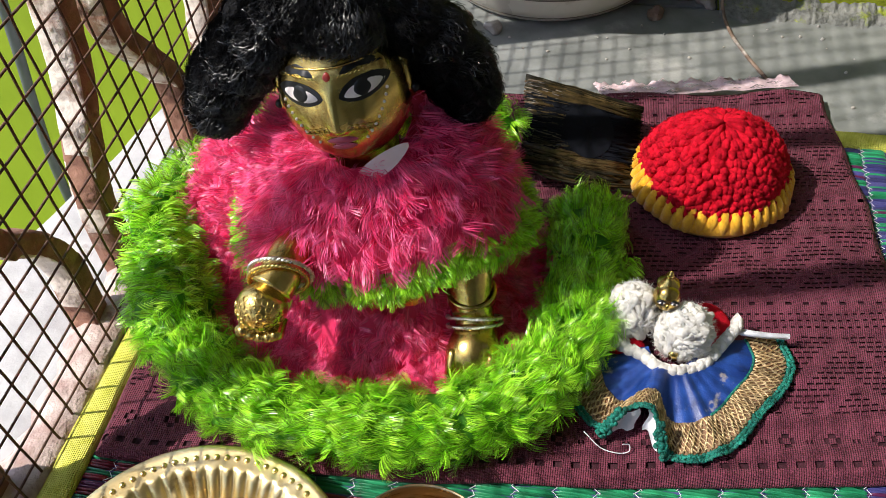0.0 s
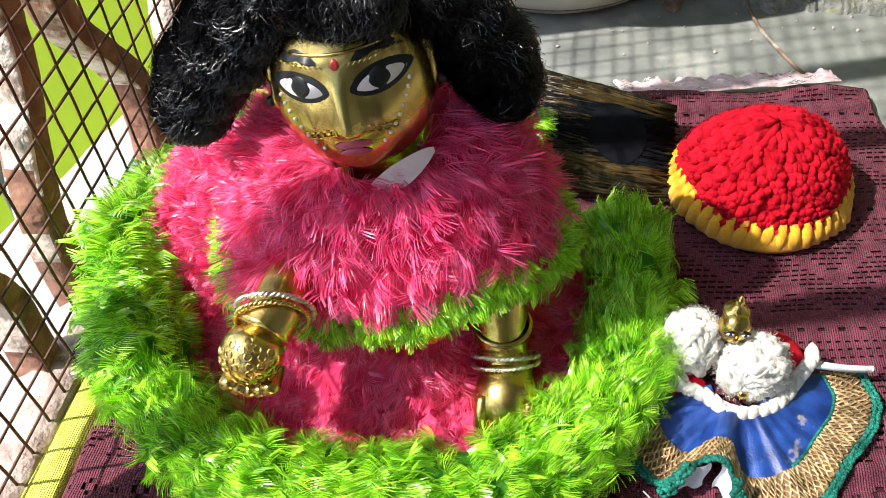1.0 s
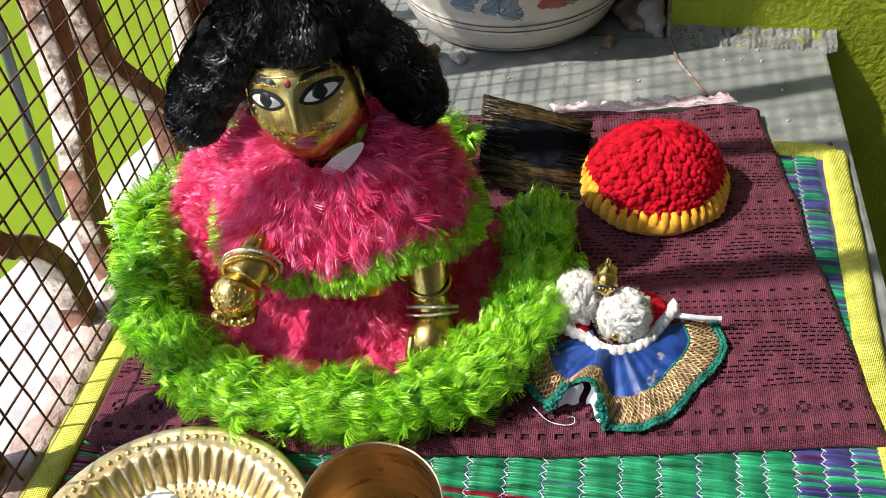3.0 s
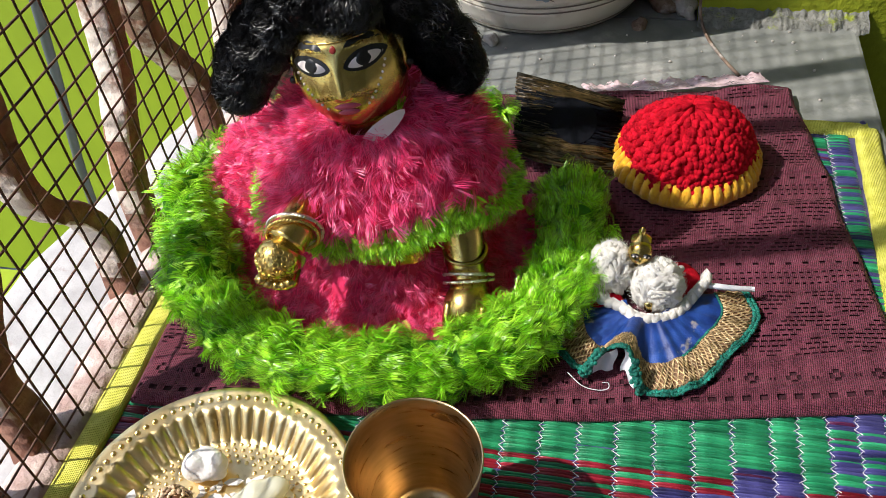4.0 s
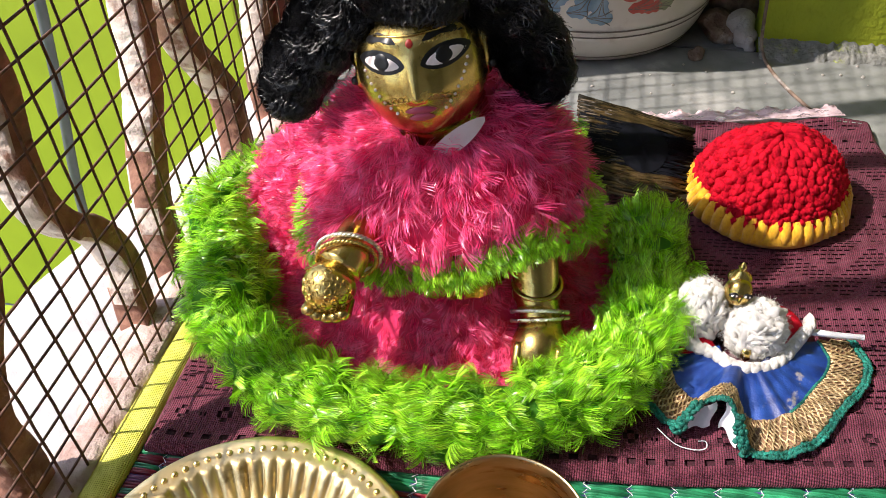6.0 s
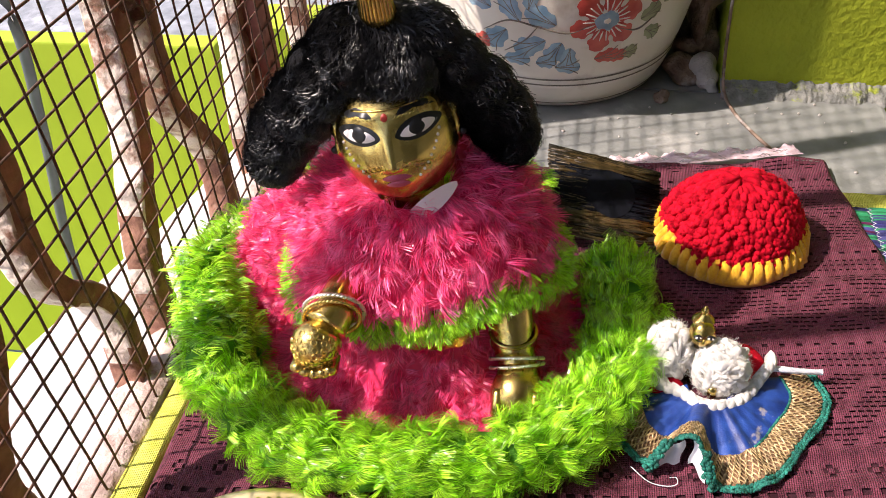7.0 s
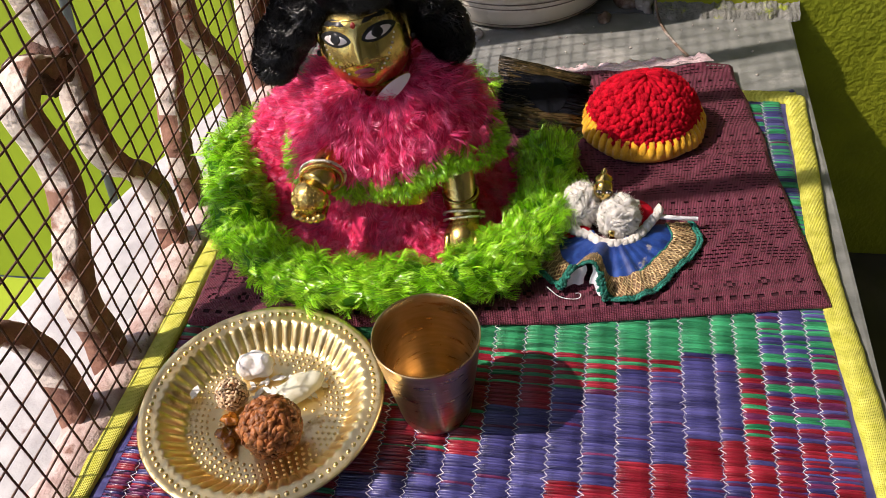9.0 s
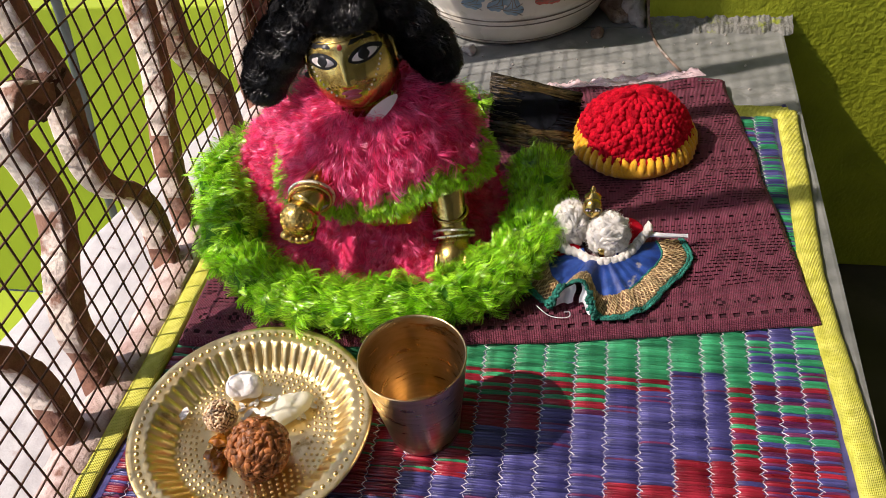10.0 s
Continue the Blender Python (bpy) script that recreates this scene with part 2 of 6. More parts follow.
M_LADDU = surf("fried_brown_flakes", (0.17, 0.048, 0.012), (0.42, 0.15, 0.042), 300, 0.5, bump=0.5, bump_scale=700, island=0.35)
M_NUT = surf("caramel_raisin", (0.22, 0.06, 0.006), (0.46, 0.17, 0.015), 150, 0.25, bump=0.3, bump_scale=300, island=0.35, trans=0.15, coat=0.4)


# ---- mesh helpers ----
class Geo:
    """Vertices, faces and material slots of one mesh, gathered piece by piece."""

    def __init__(self):
        self.v, self.f, self.m, self.count = [], [], [], 0

    def add(self, verts, faces, slot=0):
        base = self.count
        verts = [tuple(p) for p in verts]
        self.v.extend(verts)
        self.f.extend([tuple(i + base for i in q) for q in faces])
        self.m.extend([slot] * len(faces))
        self.count += len(verts)
        return self

    def box(self, x0, x1, y0, y1, z0, z1, slot=0, cut=0.0):
        bm = bmesh.new()
        bmesh.ops.create_cube(bm, size=1.0)
        for p in bm.verts:
            p.co = Vector(((x0 + x1) / 2 + p.co.x * (x1 - x0), (y0 + y1) / 2 + p.co.y * (y1 - y0), (z0 + z1) / 2 + p.co.z * (z1 - z0)))
        if cut:
            bmesh.ops.bevel(bm, geom=bm.edges[:], offset=cut, segments=2, affect="EDGES", profile=0.6)
        bm.verts.index_update()
        self.add([p.co[:] for p in bm.verts], [[p.index for p in q.verts] for q in bm.faces], slot)
        bm.free()
        return self

    def tube(self, pts, radii, sides=8, slot=0, cap=True, flat=1.0, up=Vector((0, 0, 1))):
        pts = [Vector(p) for p in pts]
        if not hasattr(radii, "__len__"):
            radii = [radii] * len(pts)
        vs, fs = [], []
        for i, p in enumerate(pts):
            d = (pts[min(i + 1, len(pts) - 1)] - pts[max(i - 1, 0)]).normalized()
            a = d.cross(up)
            a = a.normalized() if a.length > 1e-4 else d.orthogonal().normalized()
            b = a.cross(d).normalized()
            for k in range(sides):
                t = 2 * math.pi * k / sides
                vs.append(p + (a * math.cos(t) + b * math.sin(t) * flat) * radii[i])
        for i in range(len(pts) - 1):
            for k in range(sides):
                k2 = (k + 1) % sides
                fs.append((i * sides + k, i * sides + k2, (i + 1) * sides + k2, (i + 1) * sides + k))
        if cap:
            fs.append(tuple(range(sides))[::-1])
            fs.append(tuple((len(pts) - 1) * sides + k for k in range(sides)))
        return self.add(vs, fs, slot)

    def lathe(self, profile, centre, sides=64, slot=0, wave=None, slots=None):
        cx, cy, cz = centre
        vs, base = [], []
        for i, (r, z) in enumerate(profile):
            for k in range(sides):
                t = 2 * math.pi * k / sides
                dr, dz = wave(i, t) if wave else (0, 0)
                vs.append((cx + (r + dr) * math.cos(t), cy + (r + dr) * math.sin(t), cz + z + dz))
        start = self.count
        self.v.extend(vs)
        for i in range(len(profile) - 1):
            for k in range(sides):
                k2 = (k + 1) % sides
                self.f.append((start + i * sides + k, start + i * sides + k2, start + (i + 1) * sides + k2, start + (i + 1) * sides + k))
                self.m.append(slots[i] if slots else slot)
        self.count += len(vs)
        return self

    def blob(self, centre, radii, amp=0.0, freq=40.0, nu=20, nv=12, slot=0, turn=None, seed=0.0):
        vs, fs = [], []
        c, off = Vector(centre), Vector((seed * 3.1, seed * 1.7, seed))
        for j in range(nv + 1):
            th = math.pi * j / nv
            for i in range(nu):
                ph = 2 * math.pi * i / nu
                d = Vector((math.sin(th) * math.cos(ph), math.sin(th) * math.sin(ph), math.cos(th)))
                p = Vector((d.x * radii[0], d.y * radii[1], d.z * radii[2]))
                if amp:
                    p += d * amp * noise.noise(p * freq + off)
                if turn:
                    p = turn @ p
                vs.append(c + p)
        for j in range(nv):
            for i in range(nu):
                i2 = (i + 1) % nu
                fs.append((j * nu + i, (j + 1) * nu + i, (j + 1) * nu + i2, j * nu + i2))
        return self.add(vs, fs, slot)


def thing(name, at, label, category, group="", kind=""):
    ob = new(name)
    ob.location = at
    ob.empty_display_size = 0.01
    return tagged(ob, label, category, group, kind)


def part(name, geo, mats, parent=None, label="", smooth=True, kind=""):
    """Links one Geo as one mesh object, under its parent's own origin."""
    mats = mats if isinstance(mats, (list, tuple)) else [mats]
    o, q = Vector((0, 0, 0)), parent
    while q:
        o, q = o + q.location, q.parent
    me = bpy.data.meshes.new(name)
    v = np.array(geo.v, dtype=float) - np.array(o)
    me.from_pydata(v.tolist(), [], geo.f)
    for m in mats:
        me.materials.append(m)
    me.polygons.foreach_set("material_index", geo.m)
    me.polygons.foreach_set("use_smooth", [smooth] * len(geo.f))
    me.update()
    ob = new(name, me)
    ob.parent = parent
    return tagged(ob, label, kind=kind)


def solo(name, geo, mats, at, label, category, group="", kind="", smooth=True):
    """One mesh that is a thing by itself, with its origin at its base."""
    ob = part(name, geo, mats, None, label, smooth, kind)
    ob.location = at
    for p in ob.data.vertices:
        p.co -= Vector(at)
    return tagged(ob, label, category, group, kind)


def spline(pts, n=8):
    """Catmull-Rom through rows of numbers."""
    pts = [np.array(p, float) for p in pts]
    ext = [2 * pts[0] - pts[1], *pts, 2 * pts[-1] - pts[-2]]
    out = []
    for i in range(1, len(ext) - 2):
        a, b, c, d = ext[i - 1:i + 3]
        for k in range(n):
            t = k / n
            out.append(0.5 * (2 * b + (c - a) * t + (2 * a - 5 * b + 4 * c - d) * t * t + (3 * b - a - 3 * c + d) * t ** 3))
    out.append(pts[-1])
    return out


def threads(geo, P, O, N, L, thick, curl, slot=0):
    """Single silk threads: each from P along O, bending towards N over its length L."""
    P, O, N, L, curl = (np.asarray(a, float) for a in (P, O, N, L, curl))
    L, curl = L[:, None], curl[:, None]
    side = np.cross(O, N)
    side /= np.linalg.norm(side, axis=1, keepdims=True) + 1e-9
    side = side * thick
    rows = []
    for s, w in ((0.0, 0.9), (0.4, 1.0), (0.75, 1.0), (1.0, 0.7)):
        c = P + O * L * s * (1 - 0.25 * curl * s) + N * L * curl * s * s
        rows += [c - side * w, c + side * w]
    v = np.stack(rows, axis=1).reshape(-1, 3)
    k = np.arange(len(P))[:, None] * 8 + geo.count
    q = np.concatenate([k + np.array([[0, 1, 3, 2]]), k + np.array([[2, 3, 5, 4]]), k + np.array([[4, 5, 7, 6]])], axis=0)
    geo.v.extend(map(tuple, v.tolist()))
    geo.f.extend(map(tuple, q.tolist()))
    geo.m.extend([slot] * len(q))
    geo.count += len(v)
    return geo


def unit(a):
    a = np.asarray(a, float)
    return a / (np.linalg.norm(a, axis=-1, keepdims=True) + 1e-12)


# ---- the ledge, walls and the ground outside ----
# cement ledge, with an end at x 0.263 and a recess behind the pot
g = Geo()
g.box(-0.30, 0.263, -0.60, 0.741, -0.064, -0.004, cut=0.004)
# the ledge's free end is not quite square
g.v = [(x - (0.013 if y < 0 else 0.0) if x > 0.2 else x, y, z) for x, y, z in g.v]
ledge = part("floor", g, M_CEMENT, None, "grey stained cement ledge top", False, "structure")
tagged(ledge, "grey cement ledge with pale stains", "ledge", kind="structure")
g = Geo().box(-0.30, 0.112, 0.743, 1.25, -0.066, -0.0045)
tagged(part("floor_recess", g, M_CEMENT, None, "", False, "structure"), "cement floor of the recess behind the ledge", "ledge", kind="structure")
g = Geo().box(-0.30, 0.245, -0.60, 0.738, -0.75, -0.066)
tagged(part("wall_ledge_front", g, M_LIME, None, "", False, "structure"), "lime green wall below the ledge", "wall", kind="structure")


def relief(name, u0, u1, w0, w1, plane, fixed, step, amp, mat, label, facing):
    """A wall face with the lumps of rough plaster, on a solid slab behind it."""
    nu, nw = int((u1 - u0) / step) + 1, int((w1 - w0) / step) + 1
    geo = Geo()
    vs, fs = [], []
    for j in range(nw + 1):
        for i in range(nu + 1):
            u, w = u0 + (u1 - u0) * i / nu, w0 + (w1 - w0) * j / nw
            h = amp * (noise.noise(Vector((u * 75, w * 75, 1.3))) + 0.6 * noise.noise(Vector((u * 150, w * 150, 7))) + 1.4 * noise.noise(Vector((u * 9, w * 9, 4))))
            vs.append((u, fixed + facing * h, w) if plane == "y" else (fixed + facing * h, u, w))
    for j in range(nw):
        for i in range(nu):
            a = j * (nu + 1) + i
            fs.append((a, a + 1, a + nu + 2, a + nu + 1))
    geo.add(vs, fs)
    if plane == "y":
        geo.box(u0, u1, fixed + 0.004, fixed + 0.15, w0, w1)
    else:
        geo.box(fixed + 0.004, fixed + 0.15, u0, u1, w0, w1)
    return tagged(part(name, geo, mat, None, "", True, "structure"), label, "wall", kind="structure")


relief("wall_back", 0.114, 0.75, -0.45, 0.30, "y", 0.747, 0.0045, 0.0005, M_LIME, "lime green rough plastered wall", -1)
g = Geo()
g.box(0.114, 1.30, 0.755, 0.90, 0.30, 2.30)
g.box(0.75, 1.30, 0.755, 0.90, -0.75, 0.30)
g.box(0.114, 0.75, 0.755, 0.90, -0.75, -0.45)
g.box(0.114, 0.26, 0.902, 1.25, -0.75, 2.30)
tagged(part("wall_back_upper", g, M_LIME, None, "", False, "structure"), "lime green plastered wall beyond the ledge", "wall", kind="structure")
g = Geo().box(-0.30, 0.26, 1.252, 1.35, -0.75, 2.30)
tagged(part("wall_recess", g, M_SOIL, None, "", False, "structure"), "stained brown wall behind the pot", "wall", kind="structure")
g = Geo()
g.box(1.302, 1.40, -1.5, 0.90, -0.75, 2.30)
g.box(-0.42, 1.30, -1.6, -1.502, -0.75, 2.30)
tagged(part("wall_room", g, M_ROOM, None, "", False, "structure"), "plain plastered room walls", "wall", kind="structure")
# near-black colour stands in for the deep shade on this floor
g = Geo().box(0.247, 1.30, -1.5, 0.745, -0.44, -0.38).box(-0.30, 0.247, -1.5, -0.605, -0.44, -0.38)
tagged(part("floor_room", g, M_SHADEFLOOR, None, "", False, "structure"), "room floor with deep shade in its colour", "floor", kind="structure")
g = Geo().box(-0.42, 1.40, -1.6, 1.35, 2.302, 2.40)
tagged(part("ceiling", g, M_CEIL, None, "", False, "structure"), "white plastered ceiling", "ceiling", kind="structure")
g = Geo().box(-0.42, -0.302, -1.5, 1.25, 2.10, 2.30)
g.box(-0.42, -0.302, -1.5, -1.42, -0.75, 2.098)
g.box(-0.42, -0.302, -1.418, -0.605, -0.75, -0.008)
g.box(-0.42, -0.302, 1.0, 1.25, 0.0, 2.098)
tagged(part("wall_window", g, M_ROOM, None, "", False, "structure"), "plastered wall round the grille opening", "wall", kind="structure")

# mortar fillet at the foot of the back wall
g = Geo()
vs, fs = [], []
for i in range(141):
    x = 0.112 + 0.16 * i / 140
    h = 0.005 + 0.005 * noise.noise(Vector((x * 60, 0, 0))) + 0.003 * noise.noise(Vector((x * 210, 3, 0)))
    w = 0.008 + 0.005 * noise.noise(Vector((x * 70, 5, 0))) + 0.003 * noise.noise(Vector((x * 240, 9, 0)))
    vs += [(x, 0.738 - w * 1.6, -0.0045), (x, 0.738 - w, 0.002), (x, 0.741, h * 0.6), (x, 0.7435, h), (x, 0.749, h + 0.002)]
for i in range(140):
    for k in range(4):
        a = i * 5 + k
        fs.append((a, a + 5, a + 6, a + 1))
g.add(vs, fs)
tagged(part("trim_mortar", g, M_MORTAR, None, "", True, "structure"), "crumbling grey mortar at the foot of the wall", "mortar", kind="structure")

# sill outside the grille
g = Geo()
edge = spline([(-0.520, -0.6), (-0.470, 0.0), (-0.432, 0.25), (-0.405, 0.40), (-0.372, 0.52), (-0.345, 0.70), (-0.325, 0.90), (-0.318, 1.0)], 10)
vs, fs = [], []
for x, y in edge:
    d = 0.004 * noise.noise(Vector((x * 30, y * 30, 0)))
    vs += [(-0.3015, y, -0.006), (x + 0.012, y, -0.006 + d * 0.3), (x + d, y, -0.014), (x + d, y, -0.75)]
for i in range(len(edge) - 1):
    for k in range(3):
        a = i * 4 + k
        fs.append((a, a + 1, a + 5, a + 4))
g.add(vs, fs)
tagged(part("window_sill_outer", g, M_SILL, None, "", True, "structure"), "whitewashed cement sill outside the grille", "sill", kind="structure")
# dirty plaster strip under the mesh
g = Geo()
vs, fs = [], []
for i in range(161):
    y = -0.55 + 1.5 * i / 160
    w = 0.022 + 0.010 * noise.noise(Vector((y * 28, 0, 2))) + 0.006 * noise.noise(Vector((y * 90, 0, 5)))
    vs += [(-0.2855, y, -0.003), (-0.2885 + 0.3 * (w - 0.022), y, 0.0025), (-0.3015 - w * 0.5, y, 0.003), (-0.3015 - w, y, -0.0055)]
for i in range(160):
    for k in range(3):
        a = i * 4 + k
        fs.append((a, a + 1, a + 5, a + 4))
g.add(vs, fs)
tagged(part("trim_plaster", g, M_PINKSILL, None, "", True, "structure"), "dirty pink plaster strip at the foot of the grille", "plaster", kind="structure")

# outdoors
g = Geo().box(-2.4, -0.60, 1.10, 1.14, -0.95, -0.158, cut=0.004).box(-0.598, -0.302, 1.252, 1.35, -0.95, -0.2)
tagged(part("wall_garden", g, M_LIME_OUT, None, "", False, "structure"), "low lime green boundary wall outdoors", "wall", kind="structure")
g = Geo().box(-2.4, -0.53, -1.4, 1.098, -0.99, -0.952)
tagged(part("wall_garden_floor", g, M_LIME_OUT, None, "", False, "structure"), "lime green painted yard floor", "floor", kind="structure")
g = Geo()
n = 40
vs = [(-600 + 1200 * (i / n), -600 + 1200 * (j / n), -1.0) for j in range(n + 1) for i in range(n + 1)]
g.add(vs, [(j * (n + 1) + i, j * (n + 1) + i + 1, (j + 1) * (n + 1) + i + 1, (j + 1) * (n + 1) + i) for j in range(n) for i in range(n)])
tagged(part("ground", g, M_GROUND, None, "", False, "structure"), "grey dusty ground", "ground", kind="structure")


# ---- the grille: square wire mesh and wavy flaking bars ----
mesh_thing = thing("wire_mesh", (-0.29, 0.3, 0.0), "rusty square wire mesh screen beside the ledge", "mesh")
rng = np.random.RandomState(4)
WY0, WY1, WZ1 = -0.60, 0.99, 1.24
i = 0
y = 0.373 - 0.0182 * 53
while y < WY1:
    g = Geo()
    ph, lean = rng.uniform(0, 6), rng.normal(0, 0.0012)
    pts = [(-0.2905 + 0.0006 * math.sin(z * 157 + math.pi * i), y + lean * math.sin(z * 9 + ph), z) for z in np.arange(-0.003, WZ1, 0.02 if y > 0 else 0.08)]
    g.tube(pts, 0.00085, 5, up=Vector((0, 1, 0)))
    part("wire", g, M_WIRE, mesh_thing)
    y += 0.0182
    i += 1
z, i = 0.0095, 0
while z < WZ1:
    g = Geo()
    ph = rng.uniform(0, 6)
    pts = [(-0.2925 + 0.0006 * math.sin(yy * 157 + math.pi * i), yy, z + 0.0012 * math.sin(yy * 11 + ph)) for yy in np.arange(WY0, WY1, 0.02)]
    g.tube(pts, 0.00085, 5)
    part("wire", g, M_WIRE, mesh_thing)
    z += 0.0185
    i += 1


def bar(rows, depth=0.021, x=-0.3165, seed=0):
    """A flat wavy bar from rows of y, z, width; its room side is rust brown, that side's shade put into the colour."""
    g, line = Geo(), spline(rows, 26)
    vs, fs, sl = [], [], []
    sec = [(-1, -0.8), (-0.85, -1), (0.85, -1), (1, -0.8), (1, 0.8), (0.85, 1), (-0.85, 1), (-1, 0.8)]
    for i, (yy, zz, w) in enumerate(line):
        a, b = line[max(i - 1, 0)], line[min(i + 1, len(line) - 1)]
        d = unit((b[0] - a[0], b[1] - a[1]))
        ny, nz = d[1], -d[0]
        for k, (u, t) in enumerate(sec):
            j = 0.0018 * noise.noise(Vector((yy * 70 + k * 2.1, zz * 70, seed))) + 0.0012 * noise.noise(Vector((yy * 200, zz * 200, seed + k)))
            vs.append((x + t * depth / 2 + j, yy + ny * (u * w / 2 + j), zz + nz * (u * w / 2 + j)))
    for i in range(len(line) - 1):
        for k in range(8):
            k2 = (k + 1) % 8
            fs.append((i * 8 + k, i * 8 + k2, (i + 1) * 8 + k2, (i + 1) * 8 + k))
            bare = line[i][1] < 0.050 + 0.08 * noise.noise(Vector((line[i][0] * 18, line[i][1] * 18 + k * 0.35, seed)))
            # brown room and far faces: rust plus painted shade; bare feet: rust
            sl.append(0 if k in (1, 2, 3, 4) and not bare else 1)
    s = g.count
    g.v.extend(vs)
    g.f.extend(fs)
    g.m.extend(sl)
    g.count += len(vs)
    g.f.append(tuple(range(s, s + 8)))
    g.f.append(tuple(range(g.count - 8, g.count)))
    g.m += [1, 1]
    return g


grille = thing("window_grille", (-0.318, 0.3, -0.005), "wavy ornamental grille bars with flaking cream paint", "grille")
BARS = [
    [(0.270, 0.90, 0.018), (0.272, 0.55, 0.018), (0.275, 0.33, 0.018), (0.279, 0.265, 0.018), (0.287, 0.204, 0.018), (0.280, 0.165, 0.017), (0.280, 0.132, 0.016), (0.291, 0.107, 0.015), (0.312, 0.083, 0.015), (0.323, 0.053, 0.016), (0.322, 0.025, 0.017), (0.319, -0.008, 0.020)],
    [(0.270, 0.208, 0.018), (0.244, 0.221, 0.018), (0.225, 0.207, 0.018), (0.228, 0.178, 0.018), (0.230, 0.147, 0.018), (0.220, 0.118, 0.018), (0.203, 0.094, 0.019), (0.189, 0.060, 0.021), (0.190, 0.024, 0.024), (0.186, -0.008, 0.030)],
    [(-0.16, 0.90, 0.018), (-0.06, 0.45, 0.018), (0.045, 0.215, 0.018), (0.092, 0.137, 0.016), (0.117, 0.111, 0.015), (0.129, 0.089, 0.016), (0.136, 0.062, 0.017), (0.136, 0.030, 0.019), (0.132, -0.008, 0.024)],
    [(0.400, 0.90, 0.018), (0.415, 0.45, 0.018), (0.424, 0.26, 0.019), (0.425, 0.217, 0.019), (0.417, 0.172, 0.019), (0.408, 0.137, 0.018), (0.391, 0.100, 0.017), (0.378, 0.069, 0.017), (0.373, 0.041, 0.018), (0.372, -0.008, 0.022)],
    [(0.510, 0.90, 0.018), (0.488, 0.45, 0.018), (0.468, 0.25, 0.019), (0.460, 0.195, 0.018), (0.457, 0.160, 0.018), (0.462, 0.128, 0.017), (0.482, 0.096, 0.016), (0.502, 0.062, 0.017), (0.504, 0.035, 0.018), (0.500, -0.008, 0.022)],
    [(0.604, 0.90, 0.019), (0.646, 0.60, 0.020), (0.606, 0.35, 0.020), (0.606, 0.20, 0.021), (0.590, 0.10, 0.021), (0.574, 0.045, 0.022), (0.577, -0.008, 0.025)],
    [(0.732, 0.90, 0.018), (0.753, 0.50, 0.018), (0.715, 0.25, 0.018), (0.742, 0.10, 0.018), (0.753, -0.008, 0.021)],
    [(-0.12, 0.90, 0.017), (-0.08, 0.55, 0.017), (-0.13, 0.36, 0.017), (-0.09, 0.20, 0.017), (-0.11, -0.008, 0.021)],
]
for k, rows in enumerate(BARS):
    part("bar", bar(rows, seed=k * 7.7), [M_BARPAINT, M_BARRUST_SHADED], grille)
for k, (yy, zz, w, h) in enumerate([(0.262, 0.213, 0.056, 0.018), (0.443, 0.215, 0.026, 0.024), (0.05, 0.30, 0.03, 0.02)]):
    g = Geo()
    g.blob((-0.317, yy, zz), (0.013, w / 2 + 0.004, h / 2), 0.016, 110, 30, 20, 0, seed=k)
    part("joint", g, M_JOINT, grille, "broken rusty joint between the bars")
g = Geo()
g.tube([(-0.308, 0.612, z) for z in (-0.006, 0.2, 0.5, 0.9, 1.24)], [0.02] * 5, 4)
solo("post", g, M_POST, (-0.308, 0.612, -0.006), "oxide red painted post behind the mesh", "post", smooth=False)
g = Geo()
g.tube(spline([(-0.712, 0.8, 0.30), (-0.687, 0.8, 0.05), (-0.710, 0.8, -0.12), (-0.757, 0.8, -0.36), (-0.772, 0.8, -0.60), (-0.772, 0.8, -0.96)], 8), 0.0072, 10)
g.tube(spline([(-0.712, 0.8, 0.30), (-0.732, 0.82, 1.2), (-0.732, 0.82, 2.0)], 4), 0.0072, 10)
solo("drain_pipe", g, M_PIPE, (-0.772, 0.8, -0.952), "bent dark grey plastic pipe outdoors", "pipe")

# ---- the woven mat ----
mat_thing = thing("floor_mat", (-0.02, 0.2, -0.004), "woven plastic straw mat with yellow tape border on the ledge", "mat")
MX0, MX1, MY0, MY1 = -0.283, 0.246, -0.30, 0.572
seams = [-0.268, -0.251, -0.234, -0.217]
seams += [-0.199 + 0.0229 * k for k in range(16)]
seams += [0.1605, 0.178, 0.195, 0.212, 0.230]


def straw_slot(x, yy, rng_v):
    """Which of green, red, navy, purple the straw shows here: stepped diamonds with striped sides."""
    if x > 0.1605 or x < -0.199:
        if yy > 0.225:
            return 0 if (x < 0.18 and yy < 0.30 and x > 0) else (2 if rng_v < 0.52 else 0 if rng_v < 0.96 else 3)
        if yy > 0.165:
            return (0, 1, 0, 1, 3, 1)[int((yy + 1) / 0.0043) % 6] if x < 0.18 else (2, 3, 1, 2, 0, 3)[int((yy + 1) / 0.0043) % 6]
        return 1 if rng_v < (0.9 if 0 < x < 0.18 else 0.40) else 3 if rng_v < 0.72 else 2
    k = min(7, int((0.1669 - x) // 0.0458))
    start, red = 0.233 - 0.0205 * k - (0.022 if k > 3 else 0.0), 0.158 - 0.0205 * k - (0.022 if k > 3 else 0.0)
    if yy < start:
        if red >= yy > red - 0.028:
            return 1
        if red - 0.10 >= yy > red - 0.128:
            return 1
        return 2 if rng_v < 0.93 else 3
    if yy > 0.224:
        return 0
    m = int((0.224 - yy) / 0.0042)
    return 1 if (m % 2 == 0 or (yy < 0.192 and rng_v < 0.8)) else 0


